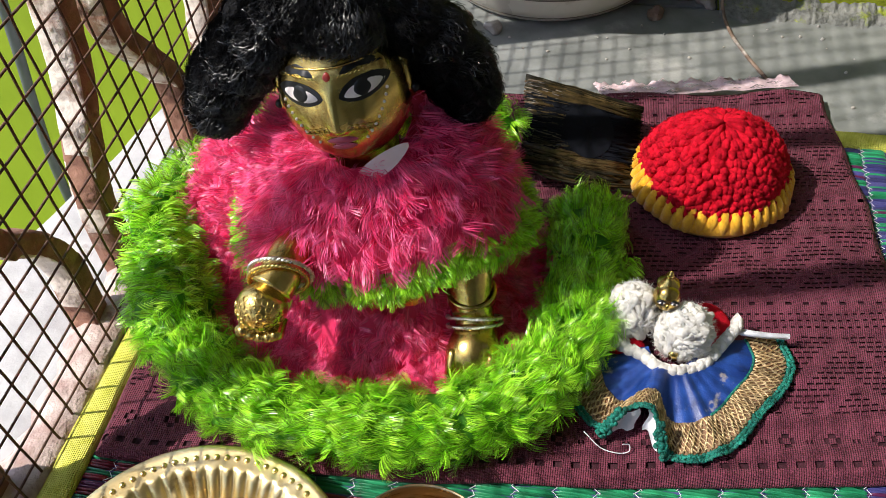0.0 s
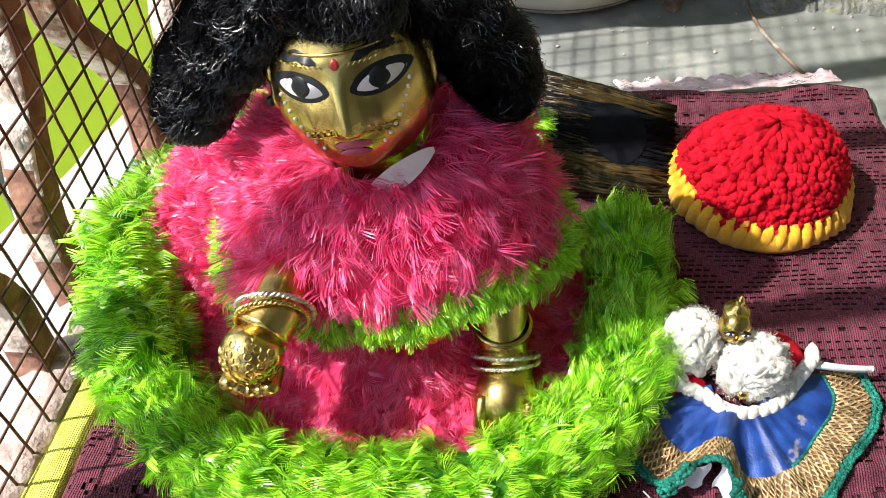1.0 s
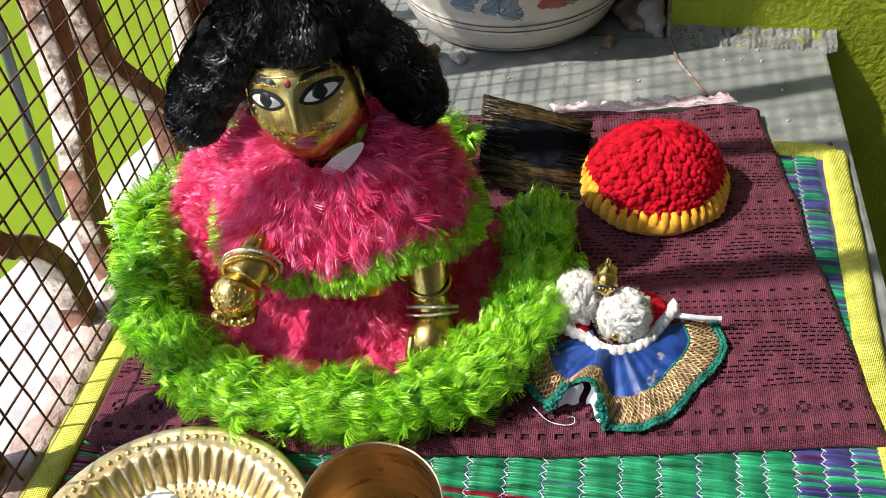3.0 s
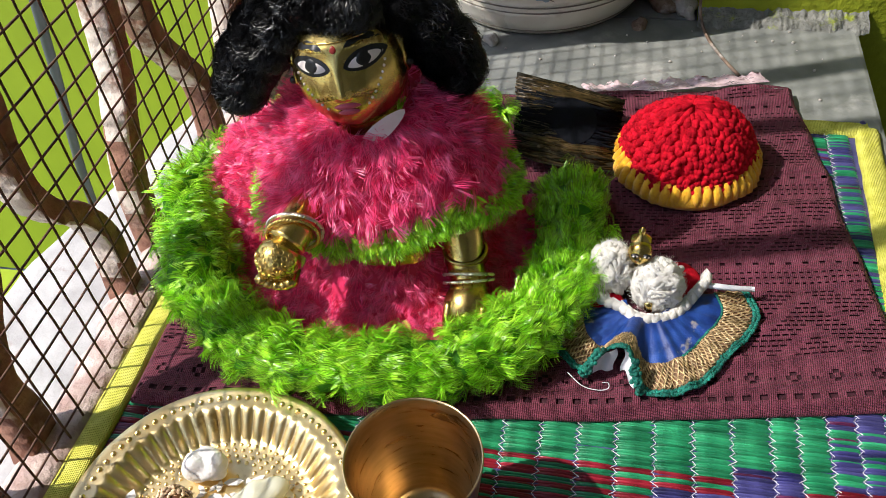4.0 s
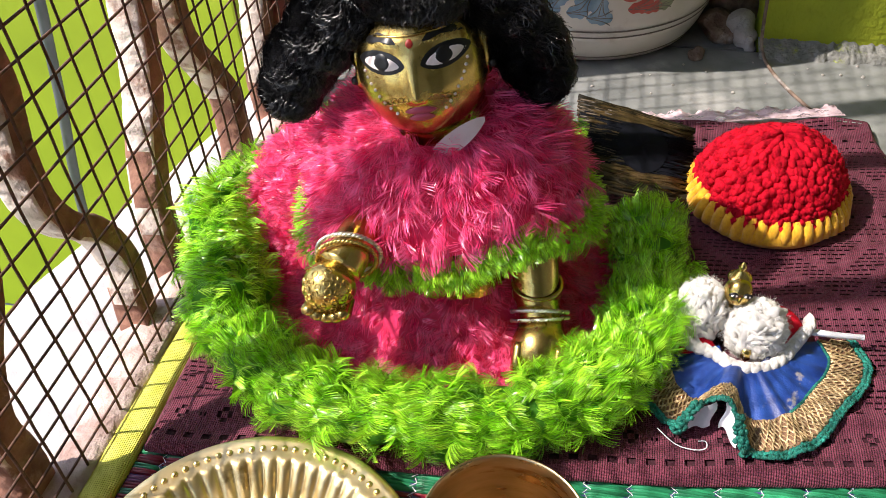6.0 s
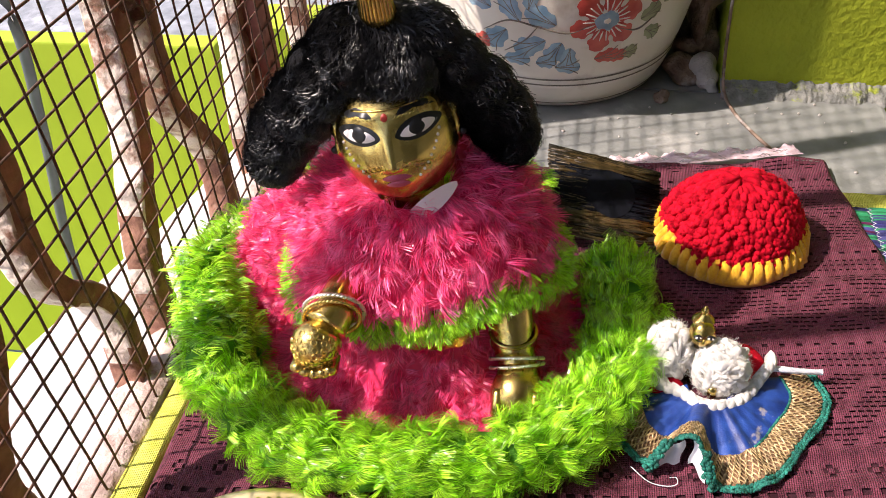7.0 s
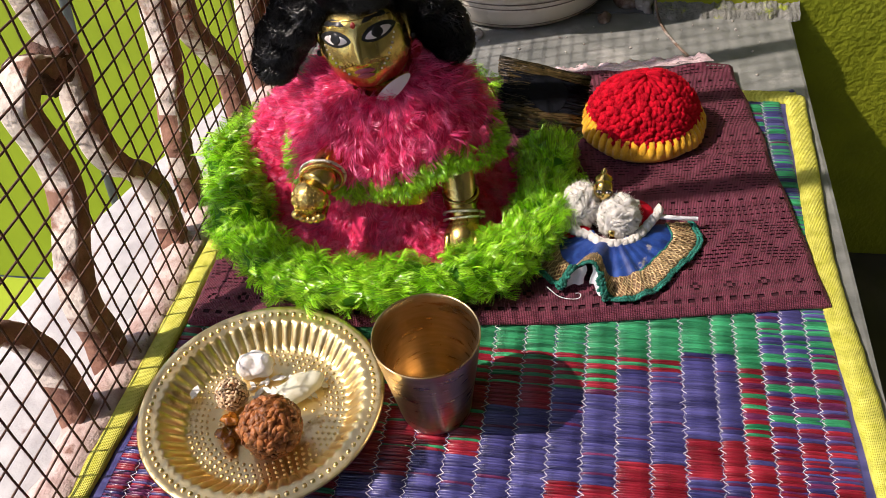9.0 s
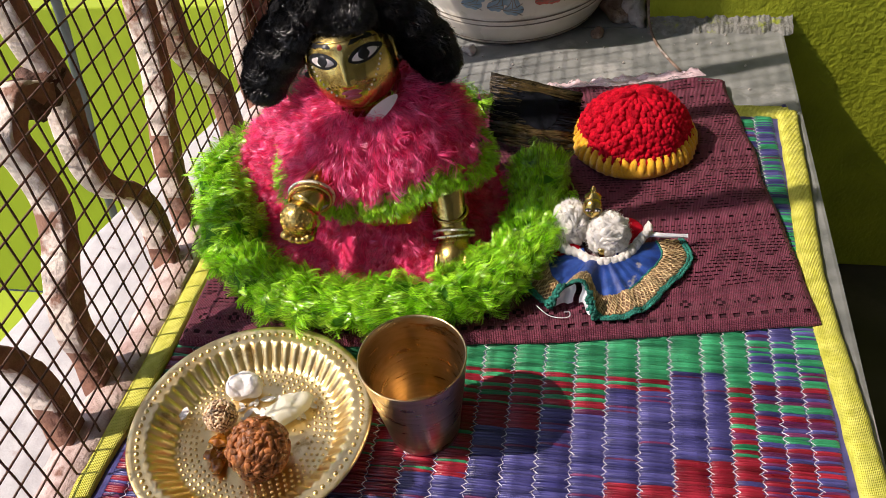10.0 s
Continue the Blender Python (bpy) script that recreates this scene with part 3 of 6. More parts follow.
g = Geo()
straw, stitch = 0.00185, 0.0029
rows = int((MY1 - 0.012 - MY0) / straw)
rng = np.random.RandomState(11)
vs, fs, sl = [], [], []
for j in range(rows):
    yy = MY0 + straw * (j + 0.5)
    for c in range(len(seams) - 1):
        x0, x1 = seams[c], seams[c + 1]
        rv = rng.rand()
        slot = straw_slot((x0 + x1) / 2, yy, rv)
        w = x1 - x0
        hgt = 0.0018 * rng.uniform(0.55, 1.3)
        dy, skew = rng.normal(0, 0.00026), rng.normal(0, 0.0005)
        b = len(vs)
        for q, (fx, fh, fw) in enumerate([(0, 0.0, 0.42), (0.13, 0.78, 0.94), (0.5, 1.0, 1.0), (0.87, 0.78, 0.94), (1, 0.0, 0.42)]):
            x = x0 + w * fx
            sag = 0.0004 * math.sin(x * 31 + yy * 17) + 0.0004 * noise.noise(Vector((x * 160, yy * 160, 0)))
            hw = straw * 0.505 * fw
            dy += skew * (0.13, 0.13, 0.37, 0.37, 0.0)[q] - (skew * 0.5 if q == 0 else 0)
            vs += [(x, yy - hw + dy, -0.0034), (x, yy - hw * 0.40 + dy, -0.0022 + hgt * fh + sag * 0.3), (x, yy + hw * 0.40 + dy, -0.0022 + hgt * fh + sag * 0.3), (x, yy + hw + dy, -0.0034)]
        for q in range(4):
            for r in range(3):
                a = b + q * 4 + r
                fs.append((a, a + 4, a + 5, a + 1))
                sl.append(slot)
g.v, g.f, g.m, g.count = vs, fs, sl, len(vs)
part("straw_weave", g, [M_GREEN, M_RED, M_NAVY, M_PURPLE], mat_thing, "glossy green, red and navy plastic straws", kind="stuff")
g = Geo().box(MX0 + 0.004, MX1 - 0.004, MY0, MY1 - 0.004, -0.0039, -0.0032)
part("backing", g, M_NAVY, mat_thing, smooth=False)
for x in seams[1:-1]:
    g = Geo()
    vs, fs = [], []
    for j in range(int((MY1 - 0.012 - MY0) / stitch)):
        yy, b = MY0 + stitch * (j + 0.5), len(vs)
        s = 1 if j % 2 else -1
        r = rng.uniform(0.45, 1.2)
        r *= 0.55 + 0.45 * abs(math.sin(j * 0.37 + x * 900))
        x0, x1 = x - 0.0026 * r * s, x + 0.0014 * r * s
        vs += [(x0, yy - 0.0003, -0.0006), (x0, yy + 0.0002, -0.0005), (x1, yy + stitch - 0.0002, -0.0009), (x1, yy + stitch + 0.0003, -0.0008)]
        fs.append((b, b + 1, b + 3, b + 2))
    g.add(vs, fs)
    part("stitching", g, M_STITCH, mat_thing, kind="stuff")


def tape(points, w, seed):
    """A strip of woven border tape along points, folded over the mat's edge."""
    g, vs, fs = Geo(), [], []
    pts = spline(points, 30)
    for i, (x, yy) in enumerate(pts):
        a, b = pts[max(i - 1, 0)], pts[min(i + 1, len(pts) - 1)]
        d = unit((b[0] - a[0], b[1] - a[1]))
        nx, ny = d[1], -d[0]
        j = 0.0010 * noise.noise(Vector((x * 60, yy * 60, seed)))
        rise = 0.0010 * (0.6 + noise.noise(Vector((x * 45, yy * 45, seed + 3))))
        for u, z in ((-0.5, -0.0035), (-0.5, 0.0002), (-0.3, 0.0012 + rise), (0, 0.0014 + rise), (0.3, 0.0010 + rise), (0.5, 0.0002), (0.5, -0.0035)):
            vs.append((x + nx * (u * w + j), yy + ny * (u * w + j), z))
    for i in range(len(pts) - 1):
        for k in range(6):
            a = i * 7 + k
            fs.append((a, a + 7, a + 8, a + 1))
    return g.add(vs, fs)


part("border_tape", tape([(-0.294, -0.30), (-0.2865, 0.06), (-0.280, 0.16), (-0.276, 0.29), (-0.272, 0.565)], 0.019, 1), M_TAPE, mat_thing, "yellow woven border tape")
part("border_tape", tape([(0.252, -0.30), (0.246, 0.10), (0.241, 0.22), (0.2355, 0.33), (0.240, 0.44), (0.2445, 0.566)], 0.0185, 5), M_TAPE, mat_thing, "yellow woven border tape")
part("border_tape", tape([(-0.28, 0.566), (0.0, 0.568), (0.15, 0.567), (0.246, 0.566)], 0.017, 9), M_TAPE, mat_thing, "yellow woven border tape")
g = Geo().blob((0.243, 0.573, 0.0015), (0.0028, 0.0022, 0.0016), 0.0016, 500, 12, 8)
part("frayed_corner", g, M_NAVY, mat_thing, "frayed blue corner of the mat")

# ---- the maroon openwork cloth ----
cloth = thing("tablecloth", (0.0, 0.42, 0.0), "folded maroon openwork cotton cloth on the mat", "cloth")
FL, FR, BR, BL = (np.array(p) for p in ((-0.263, 0.223), (0.232, 0.283), (0.188, 0.613), (-0.272, 0.560)))
NU, NV = 384, 268


def cloth_point(s, t, lift=0.0):
    p = (FL * (1 - s) + FR * s) * (1 - t) + (BL * (1 - s) + BR * s) * t
    p = p - np.array((0.0, 0.0085 * math.sin(math.pi * min(1.0, s * 1.05)) * (1 - t)))
    p = p + np.array((0.004 * noise.noise(Vector((t * 7, 1, 3))) * (s > 0.9) * (s - 0.9) * 10, 0.0025 * noise.noise(Vector((s * 9, 2, 8))) * (1 - t)))
    wave = 0.0018 * noise.noise(Vector((s * 5 + t * 2, t * 9, 0.5))) + 0.0024 * noise.noise(Vector((s * 12, t * 26, 2.5)))
    ridge = 0.0022 * math.exp(-((t - 0.52 - 0.1 * (s - 0.8)) / 0.02) ** 2) * max(0, s - 0.55) * 2 + 0.0018 * math.exp(-((t - 0.66) / 0.03) ** 2) * max(0, s - 0.5) * 2
    fold = 0.006 * math.exp(-((t - 1.0) / 0.05) ** 2) * max(0, 1 - abs(s - 0.93) / 0.10)
    edge = min(1, t / 0.012, (1 - t) / 0.012, s / 0.008, (1 - s) / 0.008)
    return (p[0], p[1], 0.0022 + (0.0052 + wave + ridge + fold) * (0.35 + 0.65 * edge) + lift)


def is_hole(i, j):
    """Eyelets of the openwork: a hem row, flower row, then bands of slit zigzags and ladders."""
    if j in (6, 7, 8):
        return i % 8 in (0, 1, 2, 3)
    if 14 <= j <= 24:
        u, v = (i % 20) - 10, j - 19
        return (2 <= abs(u) <= 3 and abs(v) <= 1) or (abs(u) <= 1 and 2 <= abs(v) <= 3) or (abs(u) == 9 and v in (-1, 0))
    if j < 30:
        return False
    band = (j - 30) % 74
    if band < 48:
        zig = abs((i % 46) - 23)
        d = (band + zig) % 24
        return band % 3 == 0 and 2 < band < 46 and d < 16 and d % 4 != 3
    if band in (51, 55, 59):
        return i % 4 in (0, 1)
    if band in (65, 66):
        return i % 9 in (0, 1, 2)
    return False


pts = [cloth_point(i / NU, j / NV) for j in range(NV + 1) for i in range(NU + 1)]
fs = [(j * (NU + 1) + i, j * (NU + 1) + i + 1, (j + 1) * (NU + 1) + i + 1, (j + 1) * (NU + 1) + i) for j in range(NV) for i in range(NU) if not is_hole(i, j)]
part("openwork_layer", Geo().add(pts, fs), M_CLOTH, cloth, "maroon knitted layer with eyelet zigzags")
# lower layer, its maroon darkened to paint the shade inside the eyelets
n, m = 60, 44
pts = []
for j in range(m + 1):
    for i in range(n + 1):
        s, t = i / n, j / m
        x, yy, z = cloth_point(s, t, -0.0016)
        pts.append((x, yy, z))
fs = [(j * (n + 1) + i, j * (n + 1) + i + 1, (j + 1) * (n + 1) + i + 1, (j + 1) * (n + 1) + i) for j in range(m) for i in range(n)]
part("under_layer", Geo().add(pts, fs), M_CLOTH_SHADE, cloth)
g = Geo()
loop = [(i / n, 0) for i in range(n)] + [(1, j / m) for j in range(m)] + [(1 - i / n, 1) for i in range(n)] + [(0, 1 - j / m) for j in range(m)]
vs = []
for s, t in loop:
    x, yy, z = cloth_point(s, t)
    cx, cy = (x + 0.02), (yy - 0.42)
    o = unit((cx, cy)) * 0.0012
    vs += [(x, yy, z), (x + o[0], yy + o[1], z * 0.6 + 0.001), (x + o[0] * 0.9, yy + o[1] * 0.9, 0.0006)]
L = len(loop)
g.add(vs, [(3 * i + k, 3 * ((i + 1) % L) + k, 3 * ((i + 1) % L) + k + 1, 3 * i + k + 1) for i in range(L) for k in range(2)])
part("folded_edge", g, M_CLOTH, cloth)

# pale lace below the cap
g = Geo()
NL, NW = 84, 22
vs, fs = [], []
for j in range(NW + 1):
    for i in range(NL + 1):
        s, t = i / NL, j / NW
        x, yy = 0.015 + 0.155 * s - 0.01 * t, 0.582 + 0.026 * t + 0.035 * s - 0.05 * s * t * 0.4
        z = 0.0085 + 0.004 * s * t + 0.0015 * noise.noise(Vector((s * 9, t * 4, 1))) + 0.002 * math.sin(s * 40) * t
        if t > 0.95:
            yy += 0.002 * math.sin(i * 1.5)
        vs.append((x, yy, z - 0.006 * t * (1 - s)))
for j in range(NW):
    for i in range(NL):
        cx, cy = i % 9 - 4, j % 9 - 4
        hole = abs(cx) + abs(cy) in (3,) and (i + j) % 2 == 0 or (j in (NW - 3,) and i % 3 == 0) or (abs(cx) + abs(cy) == 1 and i % 2)
        if not hole:
            a = j * (NL + 1) + i
            fs.append((a, a + 1, a + NL + 2, a + NL + 1))
g.add(vs, fs)
solo("lace_doily", g, M_LACE, (0.09, 0.60, 0.004), "pale pink crochet lace under the maroon cloth", "lace")


# ---- the brass plate and the sweets on it ----
PC = (-0.172, 0.1465)
plate = thing("plate", (PC[0], PC[1], 0.0), "round brass plate with fluted side and beaded rim", "plate")
FL_N = 56
prof = [(0.0001, 0.0018), (0.03, 0.0018), (0.052, 0.0020), (0.0575, 0.0024), (0.0600, 0.0034), (0.0640, 0.0075), (0.0690, 0.0125), (0.0725, 0.0160), (0.0745, 0.0174), (0.0765, 0.0172),
        (0.0835, 0.0182), (0.0868, 0.0188), (0.0878, 0.0180), (0.0868, 0.0172), (0.0765, 0.0160), (0.0735, 0.0155), (0.0690, 0.0112), (0.0600, 0.0018), (0.0560, 0.0002), (0.0001, 0.0002)]


def flute(i, t):
    if 4 <= i <= 7 or 15 <= i <= 16:
        k = (0.5, 1.0, 1.0, 0.6)[i - 4] if i <= 7 else 0.8
        return 0.0, 0.0017 * k * (abs(math.sin(t * FL_N / 2)) ** 0.6 - 0.5) * 2
    return 0.0, 0.0


g = Geo().lathe(prof, (PC[0], PC[1], 0.0), FL_N * 8, 0, flute)
part("dish", g, M_BRASS, plate)
g = Geo()
for k in range(84):
    t = 2 * math.pi * k / 84
    g.blob((PC[0] + 0.0803 * math.cos(t), PC[1] + 0.0803 * math.sin(t), 0.0180), (0.0017, 0.0017, 0.0013), nu=10, nv=6)
part("rim_bead", g, M_BRASS, plate, "embossed bead row on the rim", kind="stuff")
g = Geo()
for r, cnt in ((0.0555, 70), (0.0515, 64), (0.0475, 58), (0.0435, 52), (0.0390, 24), (0.034, 22), (0.028, 16)):
    for k in range(cnt):
        t = 2 * math.pi * (k + 0.5 * (cnt % 3)) / cnt
        if r < 0.04 and (k // 2) % 2:
            continue
        g.blob((PC[0] + r * math.cos(t), PC[1] + r * math.sin(t), 0.0021), (0.0013, 0.0013, 0.0010), nu=8, nv=6)
part("base_dot", g, M_BRASS, plate, "punched dots on the plate's base", kind="stuff")

rng = np.random.RandomState(7)


def ball_pieces(c, r, count, size, slot_mat, core_mat, name, label, long=1.8, squash=1.0):
    """A sweet ball pressed from many small pieces."""
    t = thing(name, (c[0], c[1], c[2] - r * squash), label, "sweet")
    part("core", Geo().blob(c, (r * 0.93, r * 0.93, r * 0.93 * squash), r * 0.12, 2 / r, 24, 16), core_mat, t)
    g = Geo()
    for k in range(count):
        zz = 1 - 2 * (k + 0.5) / count
        ph = k * 2.39996
        d = Vector((math.sqrt(1 - zz * zz) * math.cos(ph), math.sqrt(1 - zz * zz) * math.sin(ph), zz))
        p = Vector(c) + Vector((d.x * r, d.y * r, d.z * r * squash)) * rng.uniform(0.9, 1.0)
        q = d.to_track_quat("Z", "Y").to_matrix() @ Matrix.Rotation(rng.uniform(0, 6.28), 3, "Z") @ Matrix.Rotation(rng.normal(0, 0.25), 3, "X")
        s = size * rng.uniform(0.7, 1.25)
        g.blob(p, (s * long, s, s * 0.7), s * 0.5, 1 / s, 9, 6, 0, q, k)
    part("piece", g, slot_mat, t, kind="stuff")
    return t


ball_pieces((-0.1555, 0.121, 0.0240), 0.0208, 300, 0.0024, M_LADDU, M_LADDU, "sweet_ball", "brown crumbly sweet ball on the brass plate")
ball_pieces((-0.197, 0.1505, 0.0148), 0.0118, 200, 0.0012, M_SESAME, M_SESAMEIN, "sesame_ball", "small sesame seed ball on the brass plate", 1.6, 1.0)
g = Geo().blob((-0.1895, 0.1795, 0.0125), (0.0130, 0.0100, 0.0100), 0.005, 110, 26, 16, seed=3)
solo("sugar_lump", g, M_CANDYW, (-0.1895, 0.1795, 0.0022), "knobbly white sugar lump on the brass plate", "sweet")
g = Geo().blob((-0.1515, 0.1655, 0.0085), (0.0180, 0.0105, 0.0080), 0.0028, 110, 26, 16, 0, Matrix.Rotation(0.75, 3, "Z"), 8)
solo("sugar_crystal", g, M_CRYSTAL, (-0.1515, 0.1655, 0.0022), "pale translucent sugar crystal on the brass plate", "sweet")
for k, (dx, dy, r) in enumerate([(-0.193, 0.1335, 0.0075), (-0.186, 0.124, 0.0068), (-0.1945, 0.122, 0.0066), (-0.1815, 0.1365, 0.0058), (-0.189, 0.115, 0.0062), (-0.1795, 0.1285, 0.0055)]):
    g = Geo().blob((dx, dy, 0.0024 + r * 0.62), (r, r * 0.68, r * 0.62), r * 0.5, 260, 16, 10, 0, Matrix.Rotation(k * 1.3, 3, "Z"), k + 20)
    solo("raisin", g, M_NUT, (dx, dy, 0.0024), "glossy amber raisin on the brass plate", "raisin", "raisins on the plate")
FLAKES = 30
for k in range(FLAKES):
    a, r = rng.uniform(0, 6.28), 0.022 * math.sqrt(rng.rand())
    x, yy = -0.160 + 1.35 * r * math.cos(a), 0.1665 + 0.75 * r * math.sin(a)
    if k == 0:
        x, yy = -0.2285, 0.1535
    if math.hypot(x + 0.1585, yy - 0.122) < 0.02:
        yy += 0.025
    g, t, L = Geo(), rng.uniform(0, 3.14), rng.uniform(0.003, 0.0065)
    c, s = math.cos(t), math.sin(t)
    w = L * rng.uniform(0.3, 0.5)
    ring = [(-L, 0), (-0.4 * L, w), (0.5 * L, w * 0.8), (L, 0.1 * w), (0.4 * L, -w), (-0.5 * L, -0.8 * w)]
    z0 = 0.0030 + 0.0014 * rng.rand() + (0.004 if k == 0 else 0)
    top = [(x + p * c - q * s, yy + p * s + q * c, z0 + 0.0007 + 0.15 * q) for p, q in ring]
    bot = [(x + p * c - q * s, yy + p * s + q * c, z0 + 0.15 * q) for p, q in ring]
    g.add(top + bot, [tuple(range(6)), tuple(range(11, 5, -1))] + [(i, 6 + i, 6 + (i + 1) % 6, (i + 1) % 6) for i in range(6)])
    solo("sugar_flake", g, M_CANDYW, (x, yy, z0), "thin white flake scattered on the brass plate", "flake", "flakes on the plate", smooth=False)

# ---- the tumbler ----
CC = (-0.0505, 0.166)
prof = [(0.0001, 0.0022), (0.018, 0.0026), (0.0232, 0.0034), (0.0240, 0.0050), (0.0262, 0.020), (0.0285, 0.036), (0.0318, 0.059), (0.0338, 0.0735), (0.0347, 0.0788), (0.0353, 0.0796), (0.0359, 0.0796), (0.0360, 0.0788),
        (0.0350, 0.072), (0.0330, 0.056), (0.0298, 0.034), (0.0274, 0.018), (0.0256, 0.004), (0.0250, 0.0010), (0.0235, 0.0002), (0.0001, 0.0006)]
tumbler = thing("tumbler", (CC[0], CC[1], 0.0), "plain tapered bronze tumbler standing empty on the mat", "cup")
part("body", Geo().lathe(prof, (CC[0], CC[1], 0.0), 72), M_COPPER, tumbler)
g = Geo()
for r in (0.006, 0.012, 0.0175):
    g.lathe([(r - 0.0006, 0.0024), (r, 0.0031), (r + 0.0006, 0.0024)], (CC[0], CC[1], 0.0002), 48)
part("turned_ring", g, M_COPPER, tumbler)

# ---- the crocheted cap ----
KC = (0.0945, 0.4925)
cap = thing("crochet_cap", (KC[0], KC[1], 0.008), "red crocheted wool cap with yellow ribbed brim lying on the cloth", "cap")


def cap_point(t, a):
    """t: 0 at the brim, 1 at the crown; a: angle."""
    r = 0.0505 * (1 - t ** 1.75) ** 0.58
    z = 0.012 + 0.056 * t ** 0.85
    lump = 1 + 0.03 * math.sin(3 * a + 0.6) * (1 - t) + 0.02 * math.sin(5 * a)
    return Vector((KC[0] + r * lump * math.cos(a) * 1.02, KC[1] + r * lump * math.sin(a) * 0.92, z + 0.003 * math.sin(2 * a + 1) * t))


vs = [cap_point(min(0.995, j / 14), 2 * math.pi * i / 48) + Vector((0, 0, 0.0006)) for j in range(15) for i in range(48)]
fs = [(j * 48 + i, j * 48 + (i + 1) % 48, (j + 1) * 48 + (i + 1) % 48, (j + 1) * 48 + i) for j in range(14) for i in range(48)] + [tuple(14 * 48 + i for i in range(48))]
part("lining", Geo().add(vs, fs), M_REDYARN, cap)
g = Geo()
rowsn = 13
for j in range(rowsn):
    t = 0.10 + 0.90 * (j / rowsn)
    tn = min(0.998, t + 1.25 / rowsn)
    rad = (cap_point(t, 0) - Vector((KC[0], KC[1], cap_point(t, 0).z))).length
    cnt = max(6, int(2 * math.pi * rad / 0.0060))
    for k in range(cnt):
        a = 2 * math.pi * (k + 0.5 * (j % 2)) / cnt + rng.normal(0, 0.05)
        for s in (-1, 1):
            da = 2 * math.pi / cnt * rng.uniform(0.12, 0.42) * s
            p0, p1 = cap_point(t, a + rng.normal(0, 0.02)), cap_point(min(0.998, tn + rng.normal(0, 0.02)), a + da)
            out = Vector((math.cos(a), math.sin(a), 0.4 + t)).normalized()
            mid = (p0 + p1) / 2 + out * rng.uniform(0.0004, 0.0022)
            g.tube([p0 - out * 0.0008, p0 * 0.6 + mid * 0.4 + out * 0.0006, mid, p1 - out * 0.0006], [0.0012, 0.0024, 0.0028, 0.0016], 7, up=out)
# loose wool hairs that soften the stitches
hair_t, hair_a = rng.uniform(0.1, 0.97, 2600), rng.uniform(0, 6.28, 2600)
root = np.array([cap_point(t, a) for t, a in zip(hair_t, hair_a)])
lift = unit(np.stack([np.cos(hair_a), np.sin(hair_a), 0.4 + hair_t], axis=1))
way = unit(lift * 0.5 + rng.normal(0, 0.6, (2600, 3)))
threads(g, root + lift * 0.0026, way, unit(np.cross(way, rng.normal(0, 1, (2600, 3)))), rng.uniform(0.0015, 0.004, 2600), 0.00008, rng.uniform(0.2, 0.9, 2600))
part("crown", g, M_REDYARN, cap, "red crocheted stitches", kind="stuff")
cnt = 44
g = Geo().lathe([(0.0465, 0.010), (0.0520, 0.009), (0.0535, 0.013), (0.0510, 0.020), (0.0480, 0.023)], (KC[0], KC[1], 0.0), 60)
brim = part("brim", g, M_YELLOWYARN, cap, "yellow ribbed wool brim")
for k in range(cnt):
    g = Geo()
    a = 2 * math.pi * k / cnt
    p1 = cap_point(0.24, a)
    flare = Vector((math.cos(a), math.sin(a) * 0.9, 0))
    p0 = Vector((KC[0], KC[1], 0)) + flare * (0.0545 + 0.001 * math.sin(a * 9)) + Vector((0, 0, 0.0105 + 0.0012 * math.sin(a * 4)))
    pm = (p0 + p1) / 2 + flare * 0.0020
    g.tube([p0 - flare * 0.001, p0 * 0.75 + pm * 0.25 + flare * 0.0008, pm, p1 + flare * 0.0010], [0.0026, 0.0042, 0.0044, 0.0028], 8, up=flare)
    part("rib", g, M_YELLOWYARN, brim)

# ---- the feather ----
feather = thing("peacock_feather", (0.0, 0.51, 0.008), "clipped peacock feather with a dark eye leaning on the dress", "feather")
f_tl, f_tr, f_br, f_bl = (np.array(p) for p in ((-0.044, 0.545, 0.052), (0.043, 0.548, 0.028), (0.041, 0.474, 0.0135), (-0.040, 0.476, 0.026)))


def quill(u, v, h=0.0):
    p = (f_bl * (1 - u) + f_br * u) * (1 - v) + (f_tl * (1 - u) + f_tr * u) * v
    return p + np.array((0, 0, h + 0.006 * math.sin(math.pi * v) * (0.5 + 0.5 * u)))


g = Geo()
for k in range(560):
    lay = k % 4
    v = rng.rand()
    u0, u1 = rng.uniform(-0.02, 0.35), rng.uniform(0.7, 1.04)
    if rng.rand() < 0.4:
        u0, u1 = rng.uniform(-0.03, 0.1), rng.uniform(0.4, 0.7)
    dv = rng.normal(0, 0.03)
    e = [(u, v + dv * math.sin(3 * u) + 0.02 * math.sin(u * 9 + k)) for u in np.linspace(u0, u1, 6)]
    eye = [((u - 0.56) / 0.22) ** 2 + ((w - 0.52) / 0.30) ** 2 for u, w in e]
    slot = 0 if rng.rand() < 0.55 else 2
    if min(eye) < 1.0:
        slot = 1 if eye[2] < 1.0 or eye[3] < 1.0 else (2 if rng.rand() < 0.6 else 0)
    if min(eye) < 1.9 and min(eye) >= 1.0:
        slot = 2
    g.tube([quill(u, w, 0.0006 * lay) for u, w in e], [0.0009, 0.0011, 0.0011, 0.0010, 0.0009, 0.0004], 4, slot)
n, m = 14, 10
vane = Geo().add([quill(-0.01 + 1.02 * i / n, j / m, h) for h in (-0.0012, -0.0004) for j in range(m + 1) for i in range(n + 1)],
                 [(q + j * (n + 1) + i, q + j * (n + 1) + i + 1, q + (j + 1) * (n + 1) + i + 1, q + (j + 1) * (n + 1) + i) for q in (0, (n + 1) * (m + 1)) for j in range(m) for i in range(n)])
part("vane", vane, M_FEATHER, feather)
